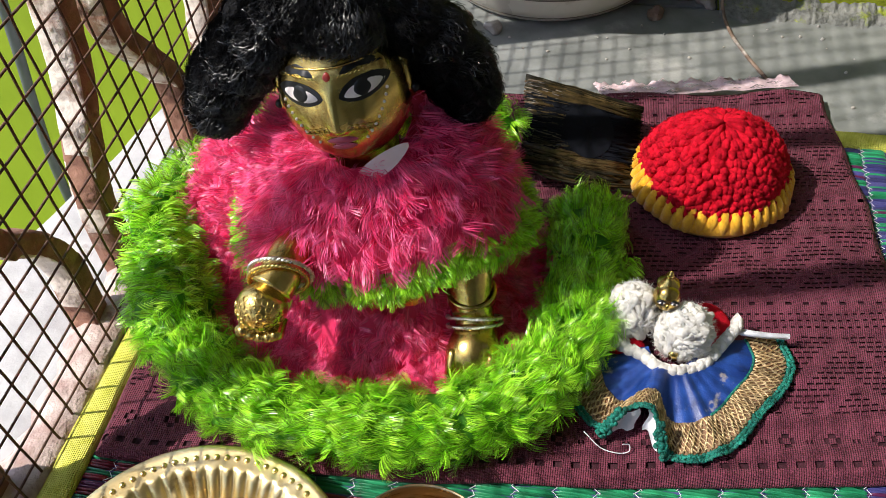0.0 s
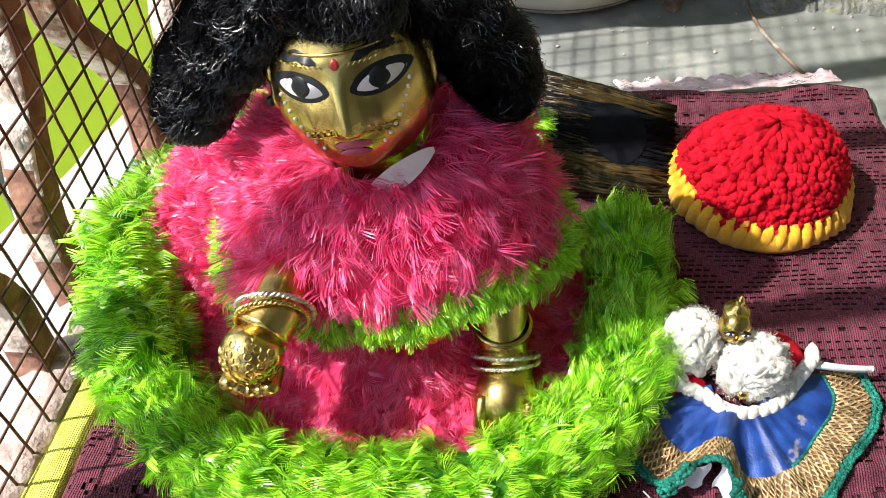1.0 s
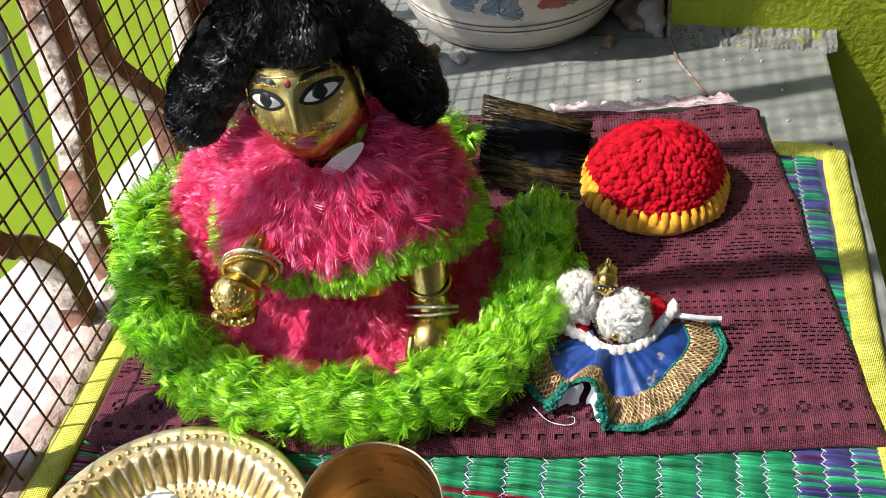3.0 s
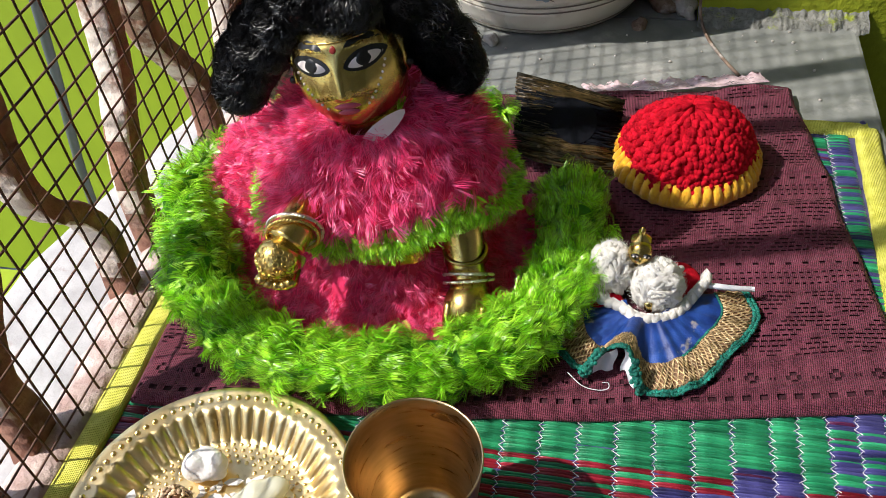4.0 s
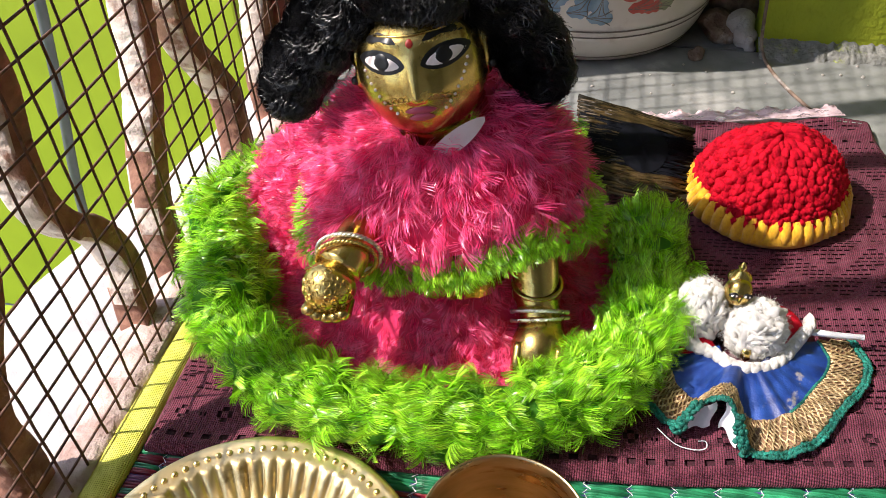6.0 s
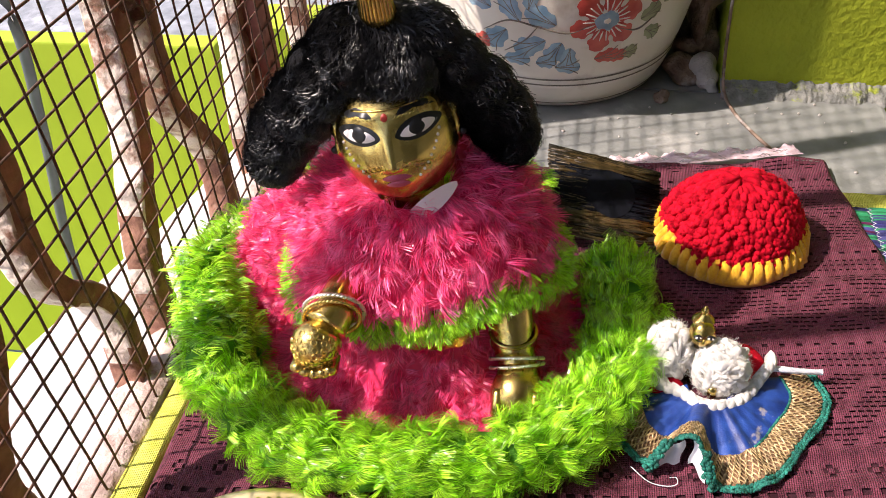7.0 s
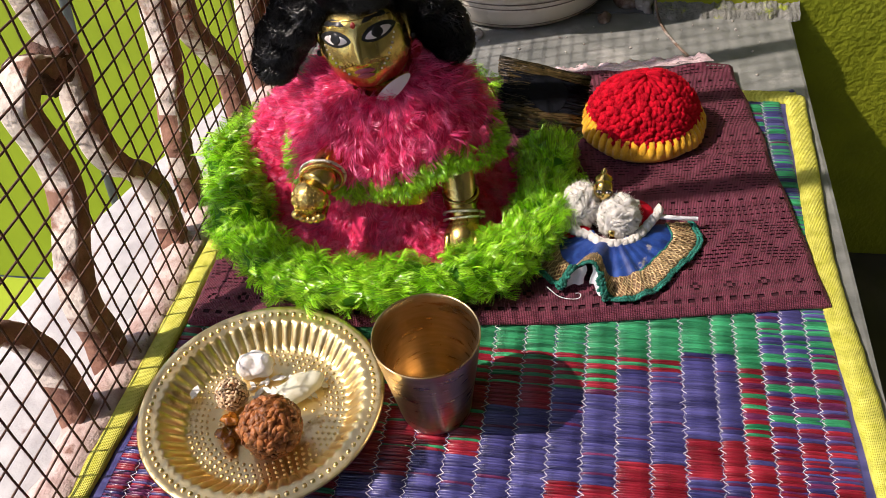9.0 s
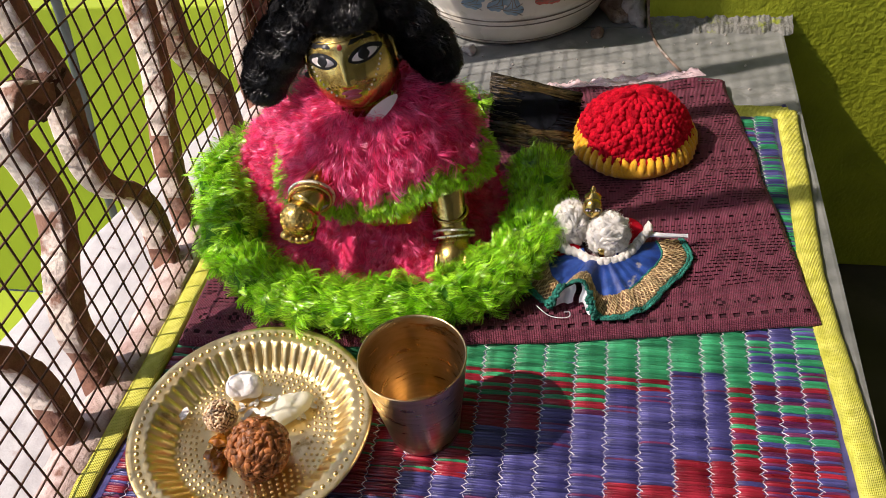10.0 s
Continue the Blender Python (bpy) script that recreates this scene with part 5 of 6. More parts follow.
for c, r, share, sgn in LOBES:
    for k in range(int(5200 * share)):
        d = unit(rng.normal(0, 1, 3))
        p = c + d * r
        if any(((p - c2) / np.array(r2) @ ((p - c2) / np.array(r2))) < 0.80 for c2, r2, _, _ in LOBES if c2 is not c):
            continue
        fp = p - HC
        if fp @ HF > 0.010 and abs(fp @ HR) < 0.029 and fp @ HU < 0.0270:
            continue
        flow = np.array((sgn * 0.75, -0.1, -0.65)) if sgn else (p - CROWN) * np.array((20, 20, 8)) + np.array((0, 0, -0.25))
        t = unit(flow) + rng.normal(0, 0.42, 3)
        t = unit(t - d * (t @ d))
        b = np.cross(d, t)
        L, cr, ph = rng.uniform(0.008, 0.022), rng.uniform(0.0004, 0.0014), rng.uniform(0, 6.28)
        turns, w, free = rng.uniform(0.8, 2.4) * 6.28, rng.uniform(0.00008, 0.00016), rng.uniform(0.0, 1.0) ** 3
        base = len(vs)
        for q in range(9):
            u = q / 8
            o = p + t * L * (u - 0.5) - d * (L * (u - 0.5)) ** 2 / (2 * r[0]) + b * cr * math.sin(ph + turns * u) * 1.5 + d * (cr * math.cos(ph + turns * u) + 0.0006 + 0.0035 * free * u * u)
            vs += [o - b * w - d * w, o + b * w + d * w]
        fs += [(base + 2 * q, base + 2 * q + 1, base + 2 * q + 3, base + 2 * q + 2) for q in range(8)]
part("curl", Geo().add(vs, fs), M_HAIR, wig, "wavy black strands", kind="stuff")
g = Geo()
for k in range(26):
    a = 2 * math.pi * k / 26
    e = Vector((math.cos(a), math.sin(a), 0))
    g.tube([Vector((-0.126, 0.372, 0.236)) + e * 0.005, Vector((-0.127, 0.370, 0.247)) + e * 0.0085, Vector((-0.128, 0.370, 0.262)) + e * 0.0075, Vector((-0.129, 0.370, 0.280)) + e * 0.011], [0.0011, 0.0014, 0.0012, 0.0006], 5)
g.blob((-0.127, 0.372, 0.241), (0.0075, 0.0075, 0.009), 0, 40, 18, 10)
solo("hair_ornament", g, M_STATUE, (-0.127, 0.372, 0.236), "brass plume ornament on top of the wig", "ornament")

# ---- the dress ----
dress = thing("dress", (-0.122, 0.375, 0.008), "hot pink fringed doll dress with lime green ruffles", "dress")
rng = np.random.RandomState(5)
DC = np.array((-0.122, 0.3760, 0.0))


HEM = spline([(0.006, 0.455, 0.018, 0.014, 0.008), (0.009, 0.430, 0.024, 0.025, 0.016), (0.011, 0.388, 0.025, 0.0255, 0.017), (0.008, 0.342, 0.025, 0.0255, 0.018), (-0.010, 0.297, 0.026, 0.0235, 0.019), (-0.050, 0.266, 0.027, 0.0215, 0.020),
              (-0.110, 0.253, 0.027, 0.0205, 0.020), (-0.170, 0.259, 0.028, 0.0215, 0.021), (-0.218, 0.283, 0.032, 0.024, 0.025), (-0.245, 0.318, 0.043, 0.026, 0.032), (-0.252, 0.352, 0.050, 0.027, 0.035),
              (-0.251, 0.388, 0.052, 0.024, 0.033), (-0.240, 0.425, 0.058, 0.017, 0.021), (-0.200, 0.466, 0.062, 0.015, 0.017), (-0.130, 0.484, 0.062, 0.014, 0.016), (-0.062, 0.482, 0.061, 0.013, 0.015), (-0.046, 0.474, 0.057, 0.008, 0.010)], 12)


def ring_point(s, b):
    """The ruffle as an open bolster round the hem: s along it from its free end, b round the bolster."""
    k = min(len(HEM) - 1.001, max(0.0, s * (len(HEM) - 1)))
    i = int(k)
    row, d = HEM[i] + (HEM[i + 1] - HEM[i]) * (k - i), HEM[min(i + 2, len(HEM) - 1)] - HEM[max(i - 1, 0)]
    e = unit((-d[1], d[0], 0))
    wob = 1 + 0.14 * noise.noise(Vector((row[0] * 30, row[1] * 30, 1.0))) + 0.44 * noise.noise(Vector((row[0] * 80, row[1] * 80, b * 0.8)))
    rh, rv = row[3] * wob * 0.87, row[4] * wob * 0.87
    return row[:3] + e * rh * math.cos(b) + np.array((0, 0, rv * math.sin(b))), unit(e * math.cos(b) / rh + np.array((0, 0, math.sin(b) / rv))), unit((d[0], d[1], d[2]))


def skirt_point(a, t):
    t = max(0.0, t)
    left = max(0, -math.cos(a + 0.25)) ** 4
    r = 0.050 + 0.064 * t
    z = (0.022 + 0.074 * max(0.0, 1 - t) ** 2.3) * (1 - left) + (0.124 - 0.040 * t * t) * left
    arm = math.exp(-((a - 2 * math.pi + 0.75) / 0.35) ** 2) * 0.010 * (t < 0.75)
    return DC + np.array((r * math.cos(a) * (1.02 + 0.06 * left), r * math.sin(a) * 0.93, z - arm))


CAPE = np.array((-0.1165, 0.3740, 0.0))


def cape_point(a, t):
    """t: 0 at the neck, 1 at the hem."""
    front, left, t = max(0, -math.sin(a)), max(0, -math.cos(a)), max(0.0, t)
    rx, ry = 0.026 + (0.056 - 0.007 * left) * t ** 0.75, 0.0275 + 0.0305 * t ** 0.8
    z = 0.157 - 0.012 * front - (0.046 + 0.008 * front - 0.004 * left) * t ** 1.6
    # the sleeve pushes the hem out over the raised arm, and the hem rides up on the straight one
    sleeve = math.exp(-((a % (2 * math.pi) - 3.95) / 0.45) ** 2) * t
    lift = 0.014 * math.exp(-((a % (2 * math.pi) - 5.45) / 0.42) ** 2) * t
    return CAPE + np.array(((rx + 0.006 * sleeve) * math.cos(a), (ry + 0.014 * sleeve) * math.sin(a) - 0.004 * front, z - 0.004 * sleeve + lift))


def sheet(fn, na, nt, wide=2 * math.pi):
    vs = [fn(wide * i / na, j / nt) for j in range(nt + 1) for i in range(na)]
    return Geo().add(vs, [(j * na + i, j * na + (i + 1) % na, (j + 1) * na + (i + 1) % na, (j + 1) * na + i) for j in range(nt) for i in range(na)])


def tangents(fn, a, t):
    e = 1e-3
    da, dt = unit(np.array(fn(a + e, t)) - np.array(fn(a - e, t))), unit(np.array(fn(a, t + e)) - np.array(fn(a, t - e)))
    return da, dt


part("skirt", sheet(lambda a, t: skirt_point(a, t) - np.array((0, 0, 0.003)), 72, 16), M_PINKBASE, dress)
part("cape", sheet(lambda a, t: cape_point(a, t) - np.array((0, 0, 0.003)), 72, 14), M_PINKBASE, dress)
# solid core of the ruffle, darker green painting the shade between threads
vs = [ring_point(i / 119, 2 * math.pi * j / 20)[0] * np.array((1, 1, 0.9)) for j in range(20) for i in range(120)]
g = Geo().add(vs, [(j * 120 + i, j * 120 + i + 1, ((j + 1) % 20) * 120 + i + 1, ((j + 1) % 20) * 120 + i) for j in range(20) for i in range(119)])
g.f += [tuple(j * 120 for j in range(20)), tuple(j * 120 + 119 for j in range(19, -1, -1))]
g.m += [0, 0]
hem = part("hem_ruffle", g, M_GREENGAP, dress, "lime green ruffle round the hem")


def combs(places, long, reach, thick, gap, lean=(0.2, 1.1), ruffle=0.5, fan=0.5, stray=0.025):
    """Lengths of fringed ribbon, each a row of parallel threads on a wavy seam; a place is (point, normal, seam, lean towards)."""
    P, O, N, L, C = [], [], [], [], []
    for p, nn, d, g in places:
        d = unit(d - nn * (d @ nn))
        side = np.cross(nn, d)
        side = -side if side @ g < 0 else side
        span, far = rng.uniform(*long), rng.uniform(*reach)
        u = np.linspace(-1, 1, max(6, int(span / gap)))[:, None]
        ph, k, tilt, bow = rng.uniform(0, 6.28), rng.uniform(2.0, 5.5), rng.uniform(*lean), rng.normal(0, 0.28)
        base = p + d * u * span / 2 + side * span * (0.08 * np.sin(k * u + ph) + bow * u * u) + nn * (0.12 * far * np.sin(k * u * 1.3 + ph * 2) - 0.0012)
        tau = tilt + ruffle * np.sin(k * u + ph * 1.7)
        o = nn * np.cos(tau) + side * np.sin(tau) + d * u * (fan - 2.0 * bow) + rng.normal(0, stray, (len(u), 3))
        P.append(base)
        O.append(unit(o))
        N.append(unit(side * np.cos(tau) - nn * np.sin(tau)))
        L.append((far * (1 - 0.15 * u ** 6) * (1 + rng.normal(0, 0.04, u.shape)))[:, 0])
        C.append(rng.uniform(0.25, 0.95) + rng.normal(0, 0.05, len(u)))
    return threads(Geo(), *(np.concatenate(q) for q in (P, O, N, L)), thick, np.concatenate(C))


def strewn(fn, count, tmin, tmax, power, loose):
    """Places over a cloth: seams run mostly round it, threads lean down its fall."""
    places = []
    for k in range(count):
        a, t = rng.uniform(0, 2 * math.pi), tmin + (tmax - tmin) * rng.rand() ** power
        da, dt = tangents(fn, a, t)
        nn = unit(np.cross(da, dt))
        nn = -nn if nn[2] < 0 else nn
        places.append((np.array(fn(a, t)), unit(nn + da * rng.normal(0, 0.3) + dt * rng.normal(0, 0.2)), da + dt * rng.normal(0, loose), dt))
    return places


part("cape_fringe", combs(strewn(cape_point, 850, 0.0, 1.04, 0.9, 0.9), (0.006, 0.014), (0.0095, 0.0145), 0.00020, 0.00052, (0.25, 1.15), 0.6, 0.6, 0.05), M_PINKYARN, dress, "hot pink silk fringe", kind="stuff")
part("skirt_fringe", combs(strewn(skirt_point, 1700, 0.0, 1.0, 0.7, 0.9), (0.006, 0.012), (0.0060, 0.0095), 0.00019, 0.00048, (0.3, 1.2), 0.7, 0.6, 0.05), M_PINKYARN, dress, "hot pink silk fringe", kind="stuff")
part("cape_trim", combs(strewn(lambda a, t: cape_point(a, t - 0.10 * max(0, -math.sin(a)) ** 2 + 0.10 * math.cos(a) ** 2) - np.array((0, 0, 0.004 + 0.007 * max(0, -math.sin(a)) ** 2)), 640, 1.03, 1.22, 1.0, 0.8), (0.006, 0.012), (0.0060, 0.0090), 0.00018, 0.00042, (0.0, 1.1), 0.6, 0.35, 0.04), M_GREENYARN, dress, "lime green fringe along the cape", kind="stuff")

# the hem ruffle: fringed ribbon gathered into crumpled pleats, laid in flat tiers where it leans on the mesh
places = []
girth = np.array([r[3] + r[4] for r in HEM[:-1]]) * np.linalg.norm(np.diff(np.array(HEM)[:, :2], axis=0), axis=1)
girth = np.cumsum(girth) / girth.sum()
for k in range(1500):
    s = (np.searchsorted(girth, rng.rand()) + rng.rand()) / (len(HEM) - 1)
    b = rng.uniform(-0.7, 3.2)
    turn = rng.choice((-1, 1))
    if 0.53 < s < 0.77:
        # flat tiers that droop over one another
        b = -0.7 + 0.48 * rng.randint(0, 9) + rng.normal(0, 0.05)
        p, nn, along = ring_point(s, b)
        across = unit(np.cross(along, nn))
        seam, down = along + across * rng.normal(0, 0.22), np.array((0, 0, -1.0)) + np.array((0.3, -0.5, 0))
    else:
        # fans that open to both sides of each pleat
        s = min(0.999, max(0.0, (int(s * 72) + 0.5 + rng.normal(0, 0.12)) / 72))
        p, nn, along = ring_point(s, b)
        across = unit(np.cross(along, nn))
        seam, down = across + along * rng.normal(0, 0.45), along * turn + across * rng.normal(0, 0.2)
    places.append((p, unit(nn + along * rng.normal(0, 0.25) + across * rng.normal(0, 0.2)), seam, down))
part("ruffle_fringe", combs(places, (0.011, 0.024), (0.0085, 0.0120), 0.00021, 0.00058, (0.30, 1.15), 0.75, 0.35), M_GREENYARN, hem, "lime green silk fringe", kind="stuff")

# the white petal tucked below the chin
g = Geo()
c = face_at(0.013, -0.0335, 0.004)
vs, fs = [], []
for j in range(5):
    for i in range(13):
        u, v = i / 12, j / 4 - 0.5
        w = 0.0080 * math.sin(math.pi * min(1, u * 0.92 + 0.06)) ** 0.6
        p = c + HR * (-0.013 + 0.030 * u) + HU * (-0.010 + 0.016 * u + v * w * 1.5) + HF * (0.006 + 0.004 * math.sin(u * 3) - 0.010 * v * w * 40 * 0.3)
        vs += [p, p - HF * 0.0005]
for j in range(4):
    for i in range(12):
        a = (j * 13 + i) * 2
        fs += [(a, a + 2, a + 28, a + 26), (a + 1, a + 27, a + 29, a + 3)]
g.add(vs, fs)
solo("petal", g, M_PAPER, tuple(c + HF * 0.004 - HU * 0.012), "white flower petal tucked into the collar", "petal")


# ---- the small dressed figure ----
rng = np.random.RandomState(9)
DX, DY = 0.0600, 0.3575
g = Geo()
g.blob((DX, DY - 0.006, 0.0515), (0.0080, 0.0080, 0.0092), 0, 40, 24, 18)
g.blob((DX + 0.0002, DY - 0.0140, 0.0512), (0.0013, 0.0015, 0.0026), nu=10, nv=8)
g.lathe([(0.0066, 0.0575), (0.0069, 0.0583), (0.0060, 0.0590), (0.0046, 0.0606), (0.0030, 0.0627), (0.0022, 0.0638), (0.0018, 0.0650), (0.0025, 0.0660), (0.0018, 0.0674), (0.0010, 0.069), (0.0001, 0.0698)], (DX, DY - 0.0015, 0.0), 24)
g.lathe([(0.0001, 0.009), (0.012, 0.009), (0.010, 0.02), (0.006, 0.034), (0.004, 0.045)], (DX + 0.004, DY, 0.0), 20)
for s in (-1, 1):
    q = Vector((DX + s * 0.0036 + 0.0004, DY - 0.0127, 0.0543))
    g.blob(q, (0.0030, 0.0012, 0.0017), nu=14, nv=8, slot=1)
    g.blob(q + Vector((0, -0.0006, 0)), (0.0021, 0.0010, 0.0010), nu=12, nv=8, slot=2)
    g.blob(q + Vector((0, -0.0011, 0)), (0.0010, 0.0008, 0.0010), nu=10, nv=6, slot=1)
g.tube([(DX + 0.010, DY - 0.021, 0.012), (DX + 0.009, DY - 0.026, 0.020), (DX + 0.008, DY - 0.027, 0.026)], [0.003, 0.0034, 0.0028], 10)
solo("figurine", g, [M_STATUE, M_EYEBLACK, M_EYEWHITE], (DX + 0.004, DY, 0.009), "small brass figure with a crown in woollen clothes", "figurine")


def yarn_puff(c, r, count, seed):
    """A soft ball of loosely wound wool."""
    g = Geo()
    rr = np.random.RandomState(seed)
    g.blob(c, [q * 0.96 for q in r], 0.006, 190, 48, 32, seed=seed)
    for k in range(count):
        d = unit(rr.normal(0, 1, 3))
        e = unit(np.cross(d, rr.normal(0, 1, 3)))
        span, t0 = rr.uniform(0.7, 1.6), rr.uniform(0, 6.28)
        pts = []
        for q in range(8):
            t = t0 + span * q / 7
            u = d * math.cos(t) + e * math.sin(t)
            pts.append(np.array(c) + u * np.array(r) * (0.93 + 0.05 * math.sin(q * 2.1 + k)))
        g.tube(pts, [0.0007, 0.0013, 0.0016, 0.0018, 0.0018, 0.0016, 0.0013, 0.0007], 8)
    m = 2600
    d = unit(rr.normal(0, 1, (m, 3)))
    o = unit(d * 0.6 + rr.normal(0, 0.6, (m, 3)))
    threads(g, np.array(c) + d * np.array(r), o, unit(np.cross(o, rr.normal(0, 1, (m, 3)))), rr.uniform(0.0015, 0.0045, m), 0.00006, rr.uniform(0.2, 0.8, m))
    return g


shawl = thing("wool_shawl", (0.062, 0.350, 0.012), "fluffy white wool wrap on the small figure", "shawl")
part("puff", yarn_puff((0.0430, 0.3540, 0.0310), (0.0150, 0.0140, 0.0220), 95, 1), M_WHITEYARN, shawl, kind="stuff")
part("puff", yarn_puff((0.0735, 0.3440, 0.0285), (0.0170, 0.0150, 0.0215), 120, 2), M_WHITEYARN, shawl, kind="stuff")
g = Geo()
path = spline([(0.034, 0.352, 0.034), (0.031, 0.346, 0.026), (0.033, 0.338, 0.020), (0.041, 0.333, 0.019), (0.051, 0.329, 0.019), (0.060, 0.323, 0.018), (0.070, 0.322, 0.017), (0.081, 0.326, 0.016), (0.090, 0.334, 0.017), (0.098, 0.345, 0.020), (0.105, 0.354, 0.024), (0.106, 0.360, 0.024)], 4)
for i in range(len(path) - 1):
    p, q = Vector(path[i]), Vector(path[i + 1])
    d = (q - p).normalized()
    sd = d.cross(Vector((0, 0, 1))).normalized() * (1 if i % 2 else -1)
    g.tube([p - sd * 0.0022, (p + q) / 2 + sd * 0.0006 + Vector((0, 0, 0.0014)), q + sd * 0.0022], [0.0026, 0.0054, 0.0026], 8)
part("braid", g, M_WHITEYARN, shawl, "white wool braid along the edge", kind="stuff")
g = Geo()
for k in range(7):
    x = 0.030 + 0.002 * k
    g.tube(spline([(x, 0.350, 0.034), (x - 0.002 + 0.001 * math.sin(k), 0.342, 0.024), (x + 0.003, 0.336, 0.016), (x + 0.001, 0.332, 0.013)], 5), 0.0011, 6)
part("loose_yarn", g, M_WHITEYARN, shawl)

top = thing("knitted_top", (0.085, 0.360, 0.009), "red knitted top on the small figure", "top")
g = Geo().blob((0.088, 0.357, 0.0185), (0.018, 0.015, 0.0105), 0.004, 70, 28, 18, seed=4)
part("body", g, M_REDYARN, top)
g = Geo().blob((0.040, 0.340, 0.0145), (0.013, 0.010, 0.006), 0.003, 90, 20, 12, seed=6)
part("sleeve", g, M_REDYARN, top)

skirt = thing("brocade_skirt", (0.072, 0.320, 0.0085), "blue brocade doll skirt with gold braid and teal edging", "skirt")
A0, A1, NA, NR = radians(-172), radians(20), 150, 22
SC = np.array((0.068, 0.338))


def skirt_rim(a):
    d = math.degrees(a)
    return 0.0675 + 0.004 * math.sin(a * 5 + 1) + 0.002 * max(0, 1 - abs(d) / 30) - 0.003 * math.exp(-((d + 55) / 25) ** 2) + 0.004 * math.exp(-((d + 85) / 12) ** 2) - 0.012 * math.exp(-((d + 108) / 12) ** 4) - 0.004 * max(0, (-d - 130) / 40)


def skirt_at(a, s, lift=0.0):
    d = math.degrees(a)
    r = 0.014 + (skirt_rim(a) - 0.014) * s
    arch = math.exp(-((d + 108) / 13) ** 4)
    pleat = 0.5 * math.exp(-((d + 66) / 6) ** 2) + 0.35 * math.exp(-((d + 148) / 7) ** 2)
    z = 0.0105 + 0.010 * max(0, 1 - s) ** 1.2 + 0.0185 * arch * s ** 0.8 + 0.010 * pleat * s * (1.3 - s) + 0.0010 * math.sin(a * 26) * s
    return (SC[0] + r * math.cos(a), SC[1] + r * math.sin(a), max(0.0098, z) + lift)


def fan_sheet(s0, s1, n, lift=0.0):
    vs = [skirt_at(A0 + (A1 - A0) * i / NA, s0 + (s1 - s0) * j / n, lift) for j in range(n + 1) for i in range(NA + 1)]
    return Geo().add(vs, [(j * (NA + 1) + i, j * (NA + 1) + i + 1, (j + 1) * (NA + 1) + i + 1, (j + 1) * (NA + 1) + i) for j in range(n) for i in range(NA)])


part("panel", fan_sheet(0.0, 0.60, 14), M_BLUESILK, skirt, "royal blue brocade")
gold = part("gold_border", fan_sheet(0.60, 0.93, 8), M_GOLDBASE, skirt, "gold braid border")
part("lining", fan_sheet(0.1, 0.99, 16, -0.0008), M_WHITECLOTH, skirt, "white cotton lining")
g = Geo()
cnt = 190
for k in range(cnt):
    a = A0 + (A1 - A0) * (k + 0.5) / cnt
    w = (A1 - A0) / cnt
    pts = []
    for q in range(8):
        s = 0.61 + 0.31 * q / 7
        x, yy, z = skirt_at(a + w * rng.uniform(0.7, 1.7) * math.sin(q * 1.8 + k * 1.7), s, 0.0007)
        pts.append((x, yy, z + 0.0004 * math.sin(q * 2.2 + k)))
    g.tube(pts, 0.00048, 5)
part("gold_loop", g, M_GOLDTHREAD, gold, kind="stuff")
g = Geo()
for k in range(330):
    a = A0 + (A1 - A0) * k / 330
    for s in (0.955, 0.995):
        x, yy, z = skirt_at(a, s, 0.0006)
        g.blob((x + rng.normal(0, 0.0003), yy + rng.normal(0, 0.0003), z), (0.0013, 0.0013, 0.0011), 0.0006, 900, 6, 5, seed=k)
    if k % 2 == 0 and -60 < math.degrees(a) < 20:
        x, yy, z = skirt_at(a, 0.595, 0.0005)
        g.blob((x, yy, z), (0.0010, 0.0010, 0.0008), nu=6, nv=4)
part("teal_edging", g, M_TEAL, skirt, "teal crochet edging", kind="stuff")
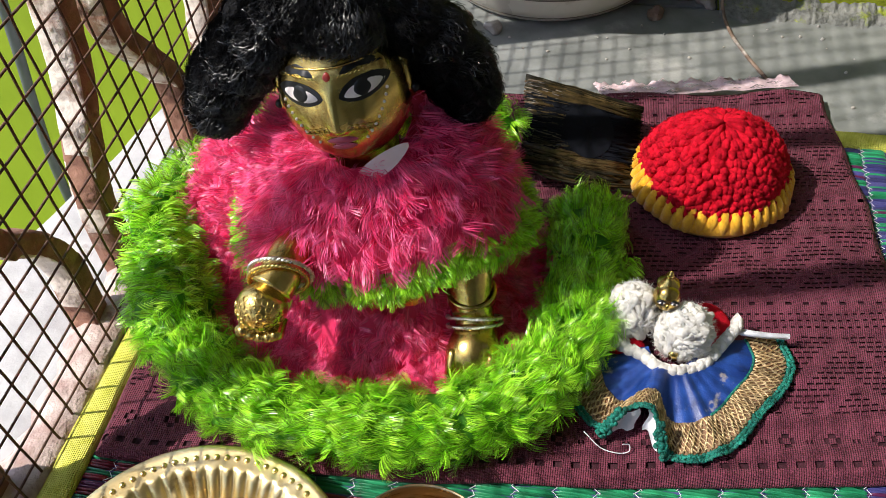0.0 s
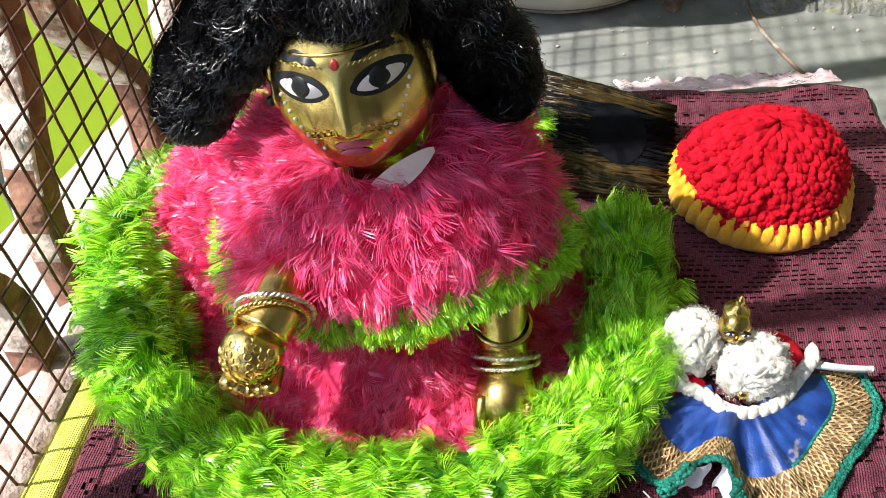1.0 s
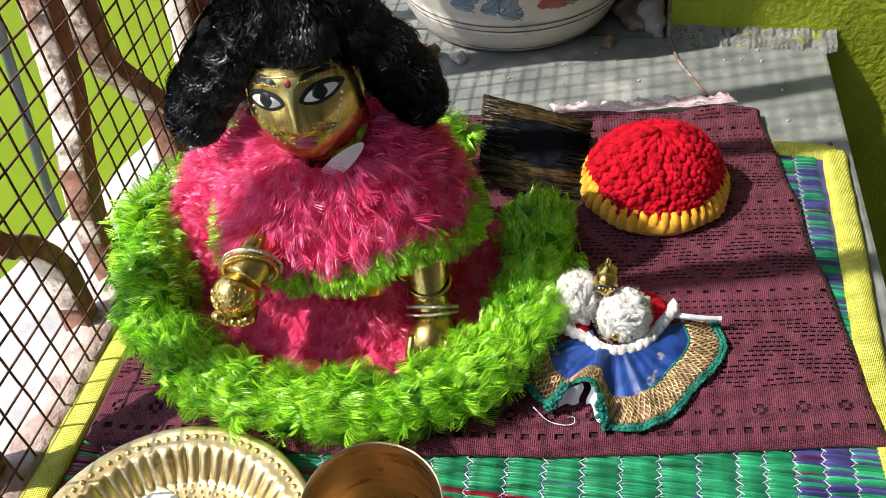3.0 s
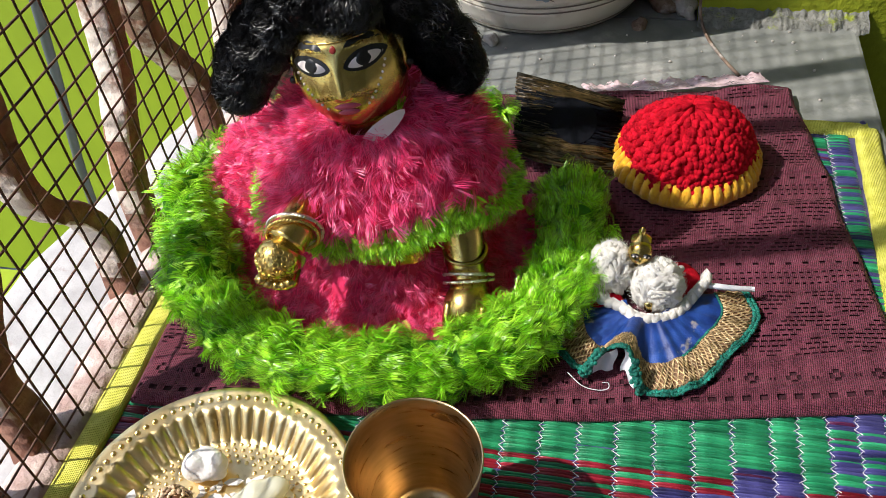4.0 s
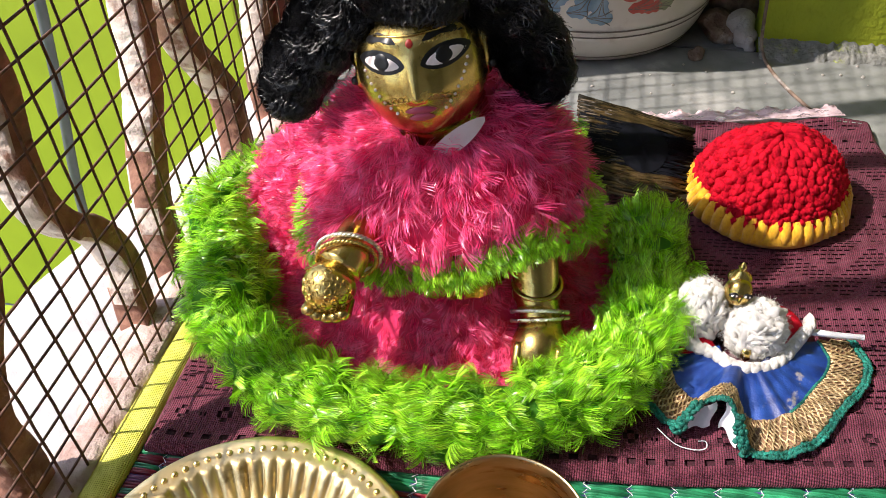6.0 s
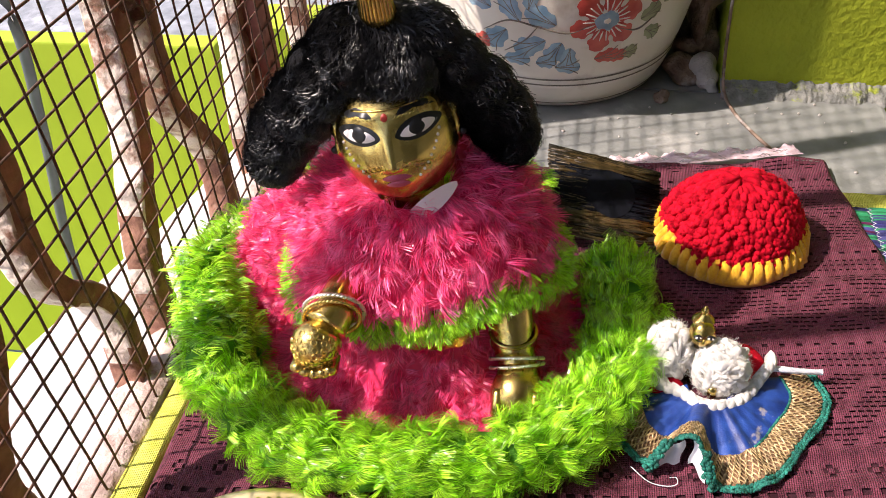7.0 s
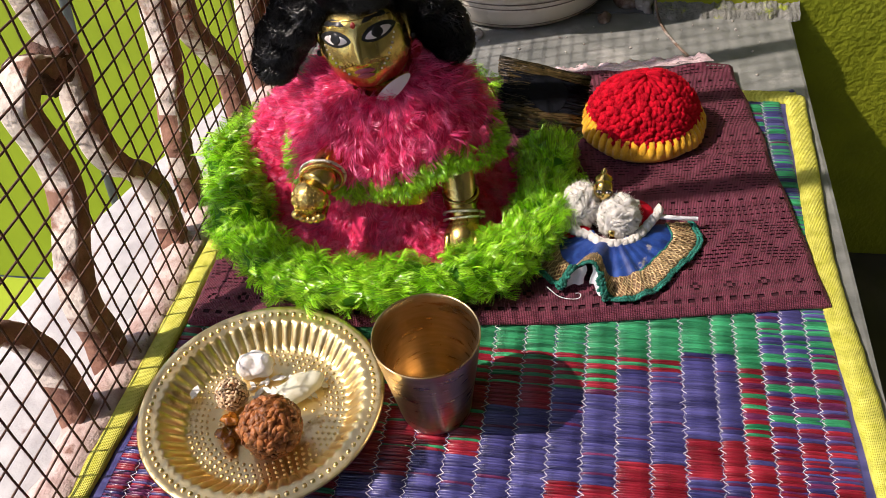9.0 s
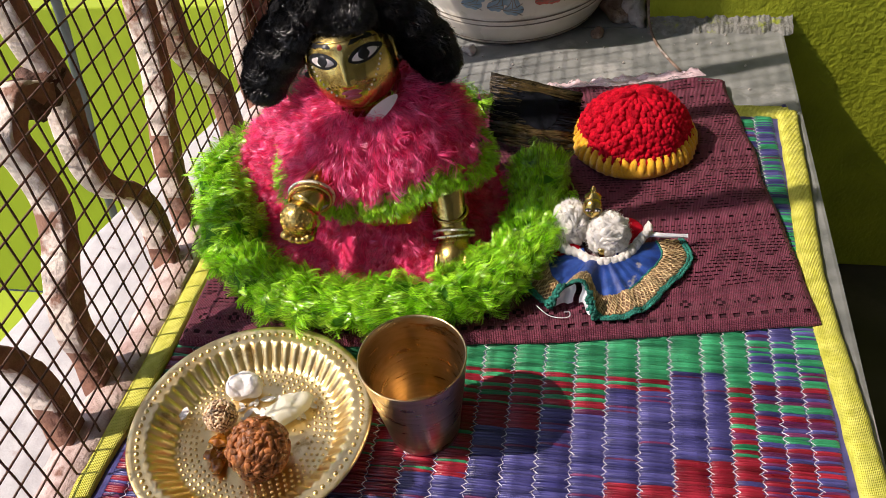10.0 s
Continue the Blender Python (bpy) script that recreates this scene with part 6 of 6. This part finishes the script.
# white lining that hangs inside the standing fold, and the fold's teal sides
for d0, d1 in ((-121, -111), (-106, -95)):
    vs = []
    for j in range(7):
        for i in range(9):
            x, yy, z = skirt_at(radians(d0 + (d1 - d0) * i / 8), 0.985 - 0.05 * math.sin(i * 0.8), -0.0012)
            vs.append((x + 0.0012 * math.sin(j * 0.9), yy - 0.0010 - 0.0035 * (j / 6) ** 2, z + (0.0102 - z) * j / 6))
    part("lining_fold", Geo().add(vs, [(j * 9 + i, j * 9 + i + 1, (j + 1) * 9 + i + 1, (j + 1) * 9 + i) for j in range(6) for i in range(8)]), M_WHITECLOTH, skirt, "white lining hanging in the fold")
for d0, sx in ((-124, -1), (-92, 1)):
    g = Geo()
    for k in range(90):
        t = k / 89
        x, yy, z = skirt_at(radians(d0 - sx * 5 * (1 - t)), 0.99, 0)
        zt, _, _ = 0.029, 0, 0
        g.blob((x + rng.normal(0, 0.0012), yy - 0.004 * t + rng.normal(0, 0.0010), 0.0108 + (zt - 0.0108) * (1 - t) * 0.95), (0.0016, 0.0016, 0.0014), 0.0008, 900, 6, 5, seed=k)
    part("turned_edge", g, M_TEAL, skirt, "turned-back teal edge", kind="stuff")
g = Geo()
vs = []
for i in range(13):
    u = i / 12
    x, yy, z = 0.100 + 0.038 * u, 0.3555 + 0.0015 * u - 0.003 * math.sin(u * 3), 0.0215 - 0.002 * u + 0.002 * math.sin(u * 3.1)
    w = 0.0024 * (1 - 0.3 * u)
    vs += [(x, yy - w, z - 0.001), (x, yy - w * 0.6, z + 0.0009), (x, yy + w * 0.6, z + 0.0012), (x, yy + w, z - 0.0008)]
fs = [(i * 4 + k, i * 4 + (k + 1) % 4, (i + 1) * 4 + (k + 1) % 4, (i + 1) * 4 + k) for i in range(12) for k in range(4)] + [(0, 1, 2, 3), (48, 51, 50, 49)]
part("waist_tie", Geo().add(vs, fs), M_WHITECLOTH, skirt, "white cotton waist tie")
g = Geo().tube(spline([(0.020, 0.278, 0.011), (0.030, 0.270, 0.0095), (0.040, 0.268, 0.0095), (0.046, 0.270, 0.0095), (0.046, 0.274, 0.010), (0.042, 0.273, 0.011)], 6), 0.00035, 5)
part("loose_thread", g, M_WHITECLOTH, skirt)
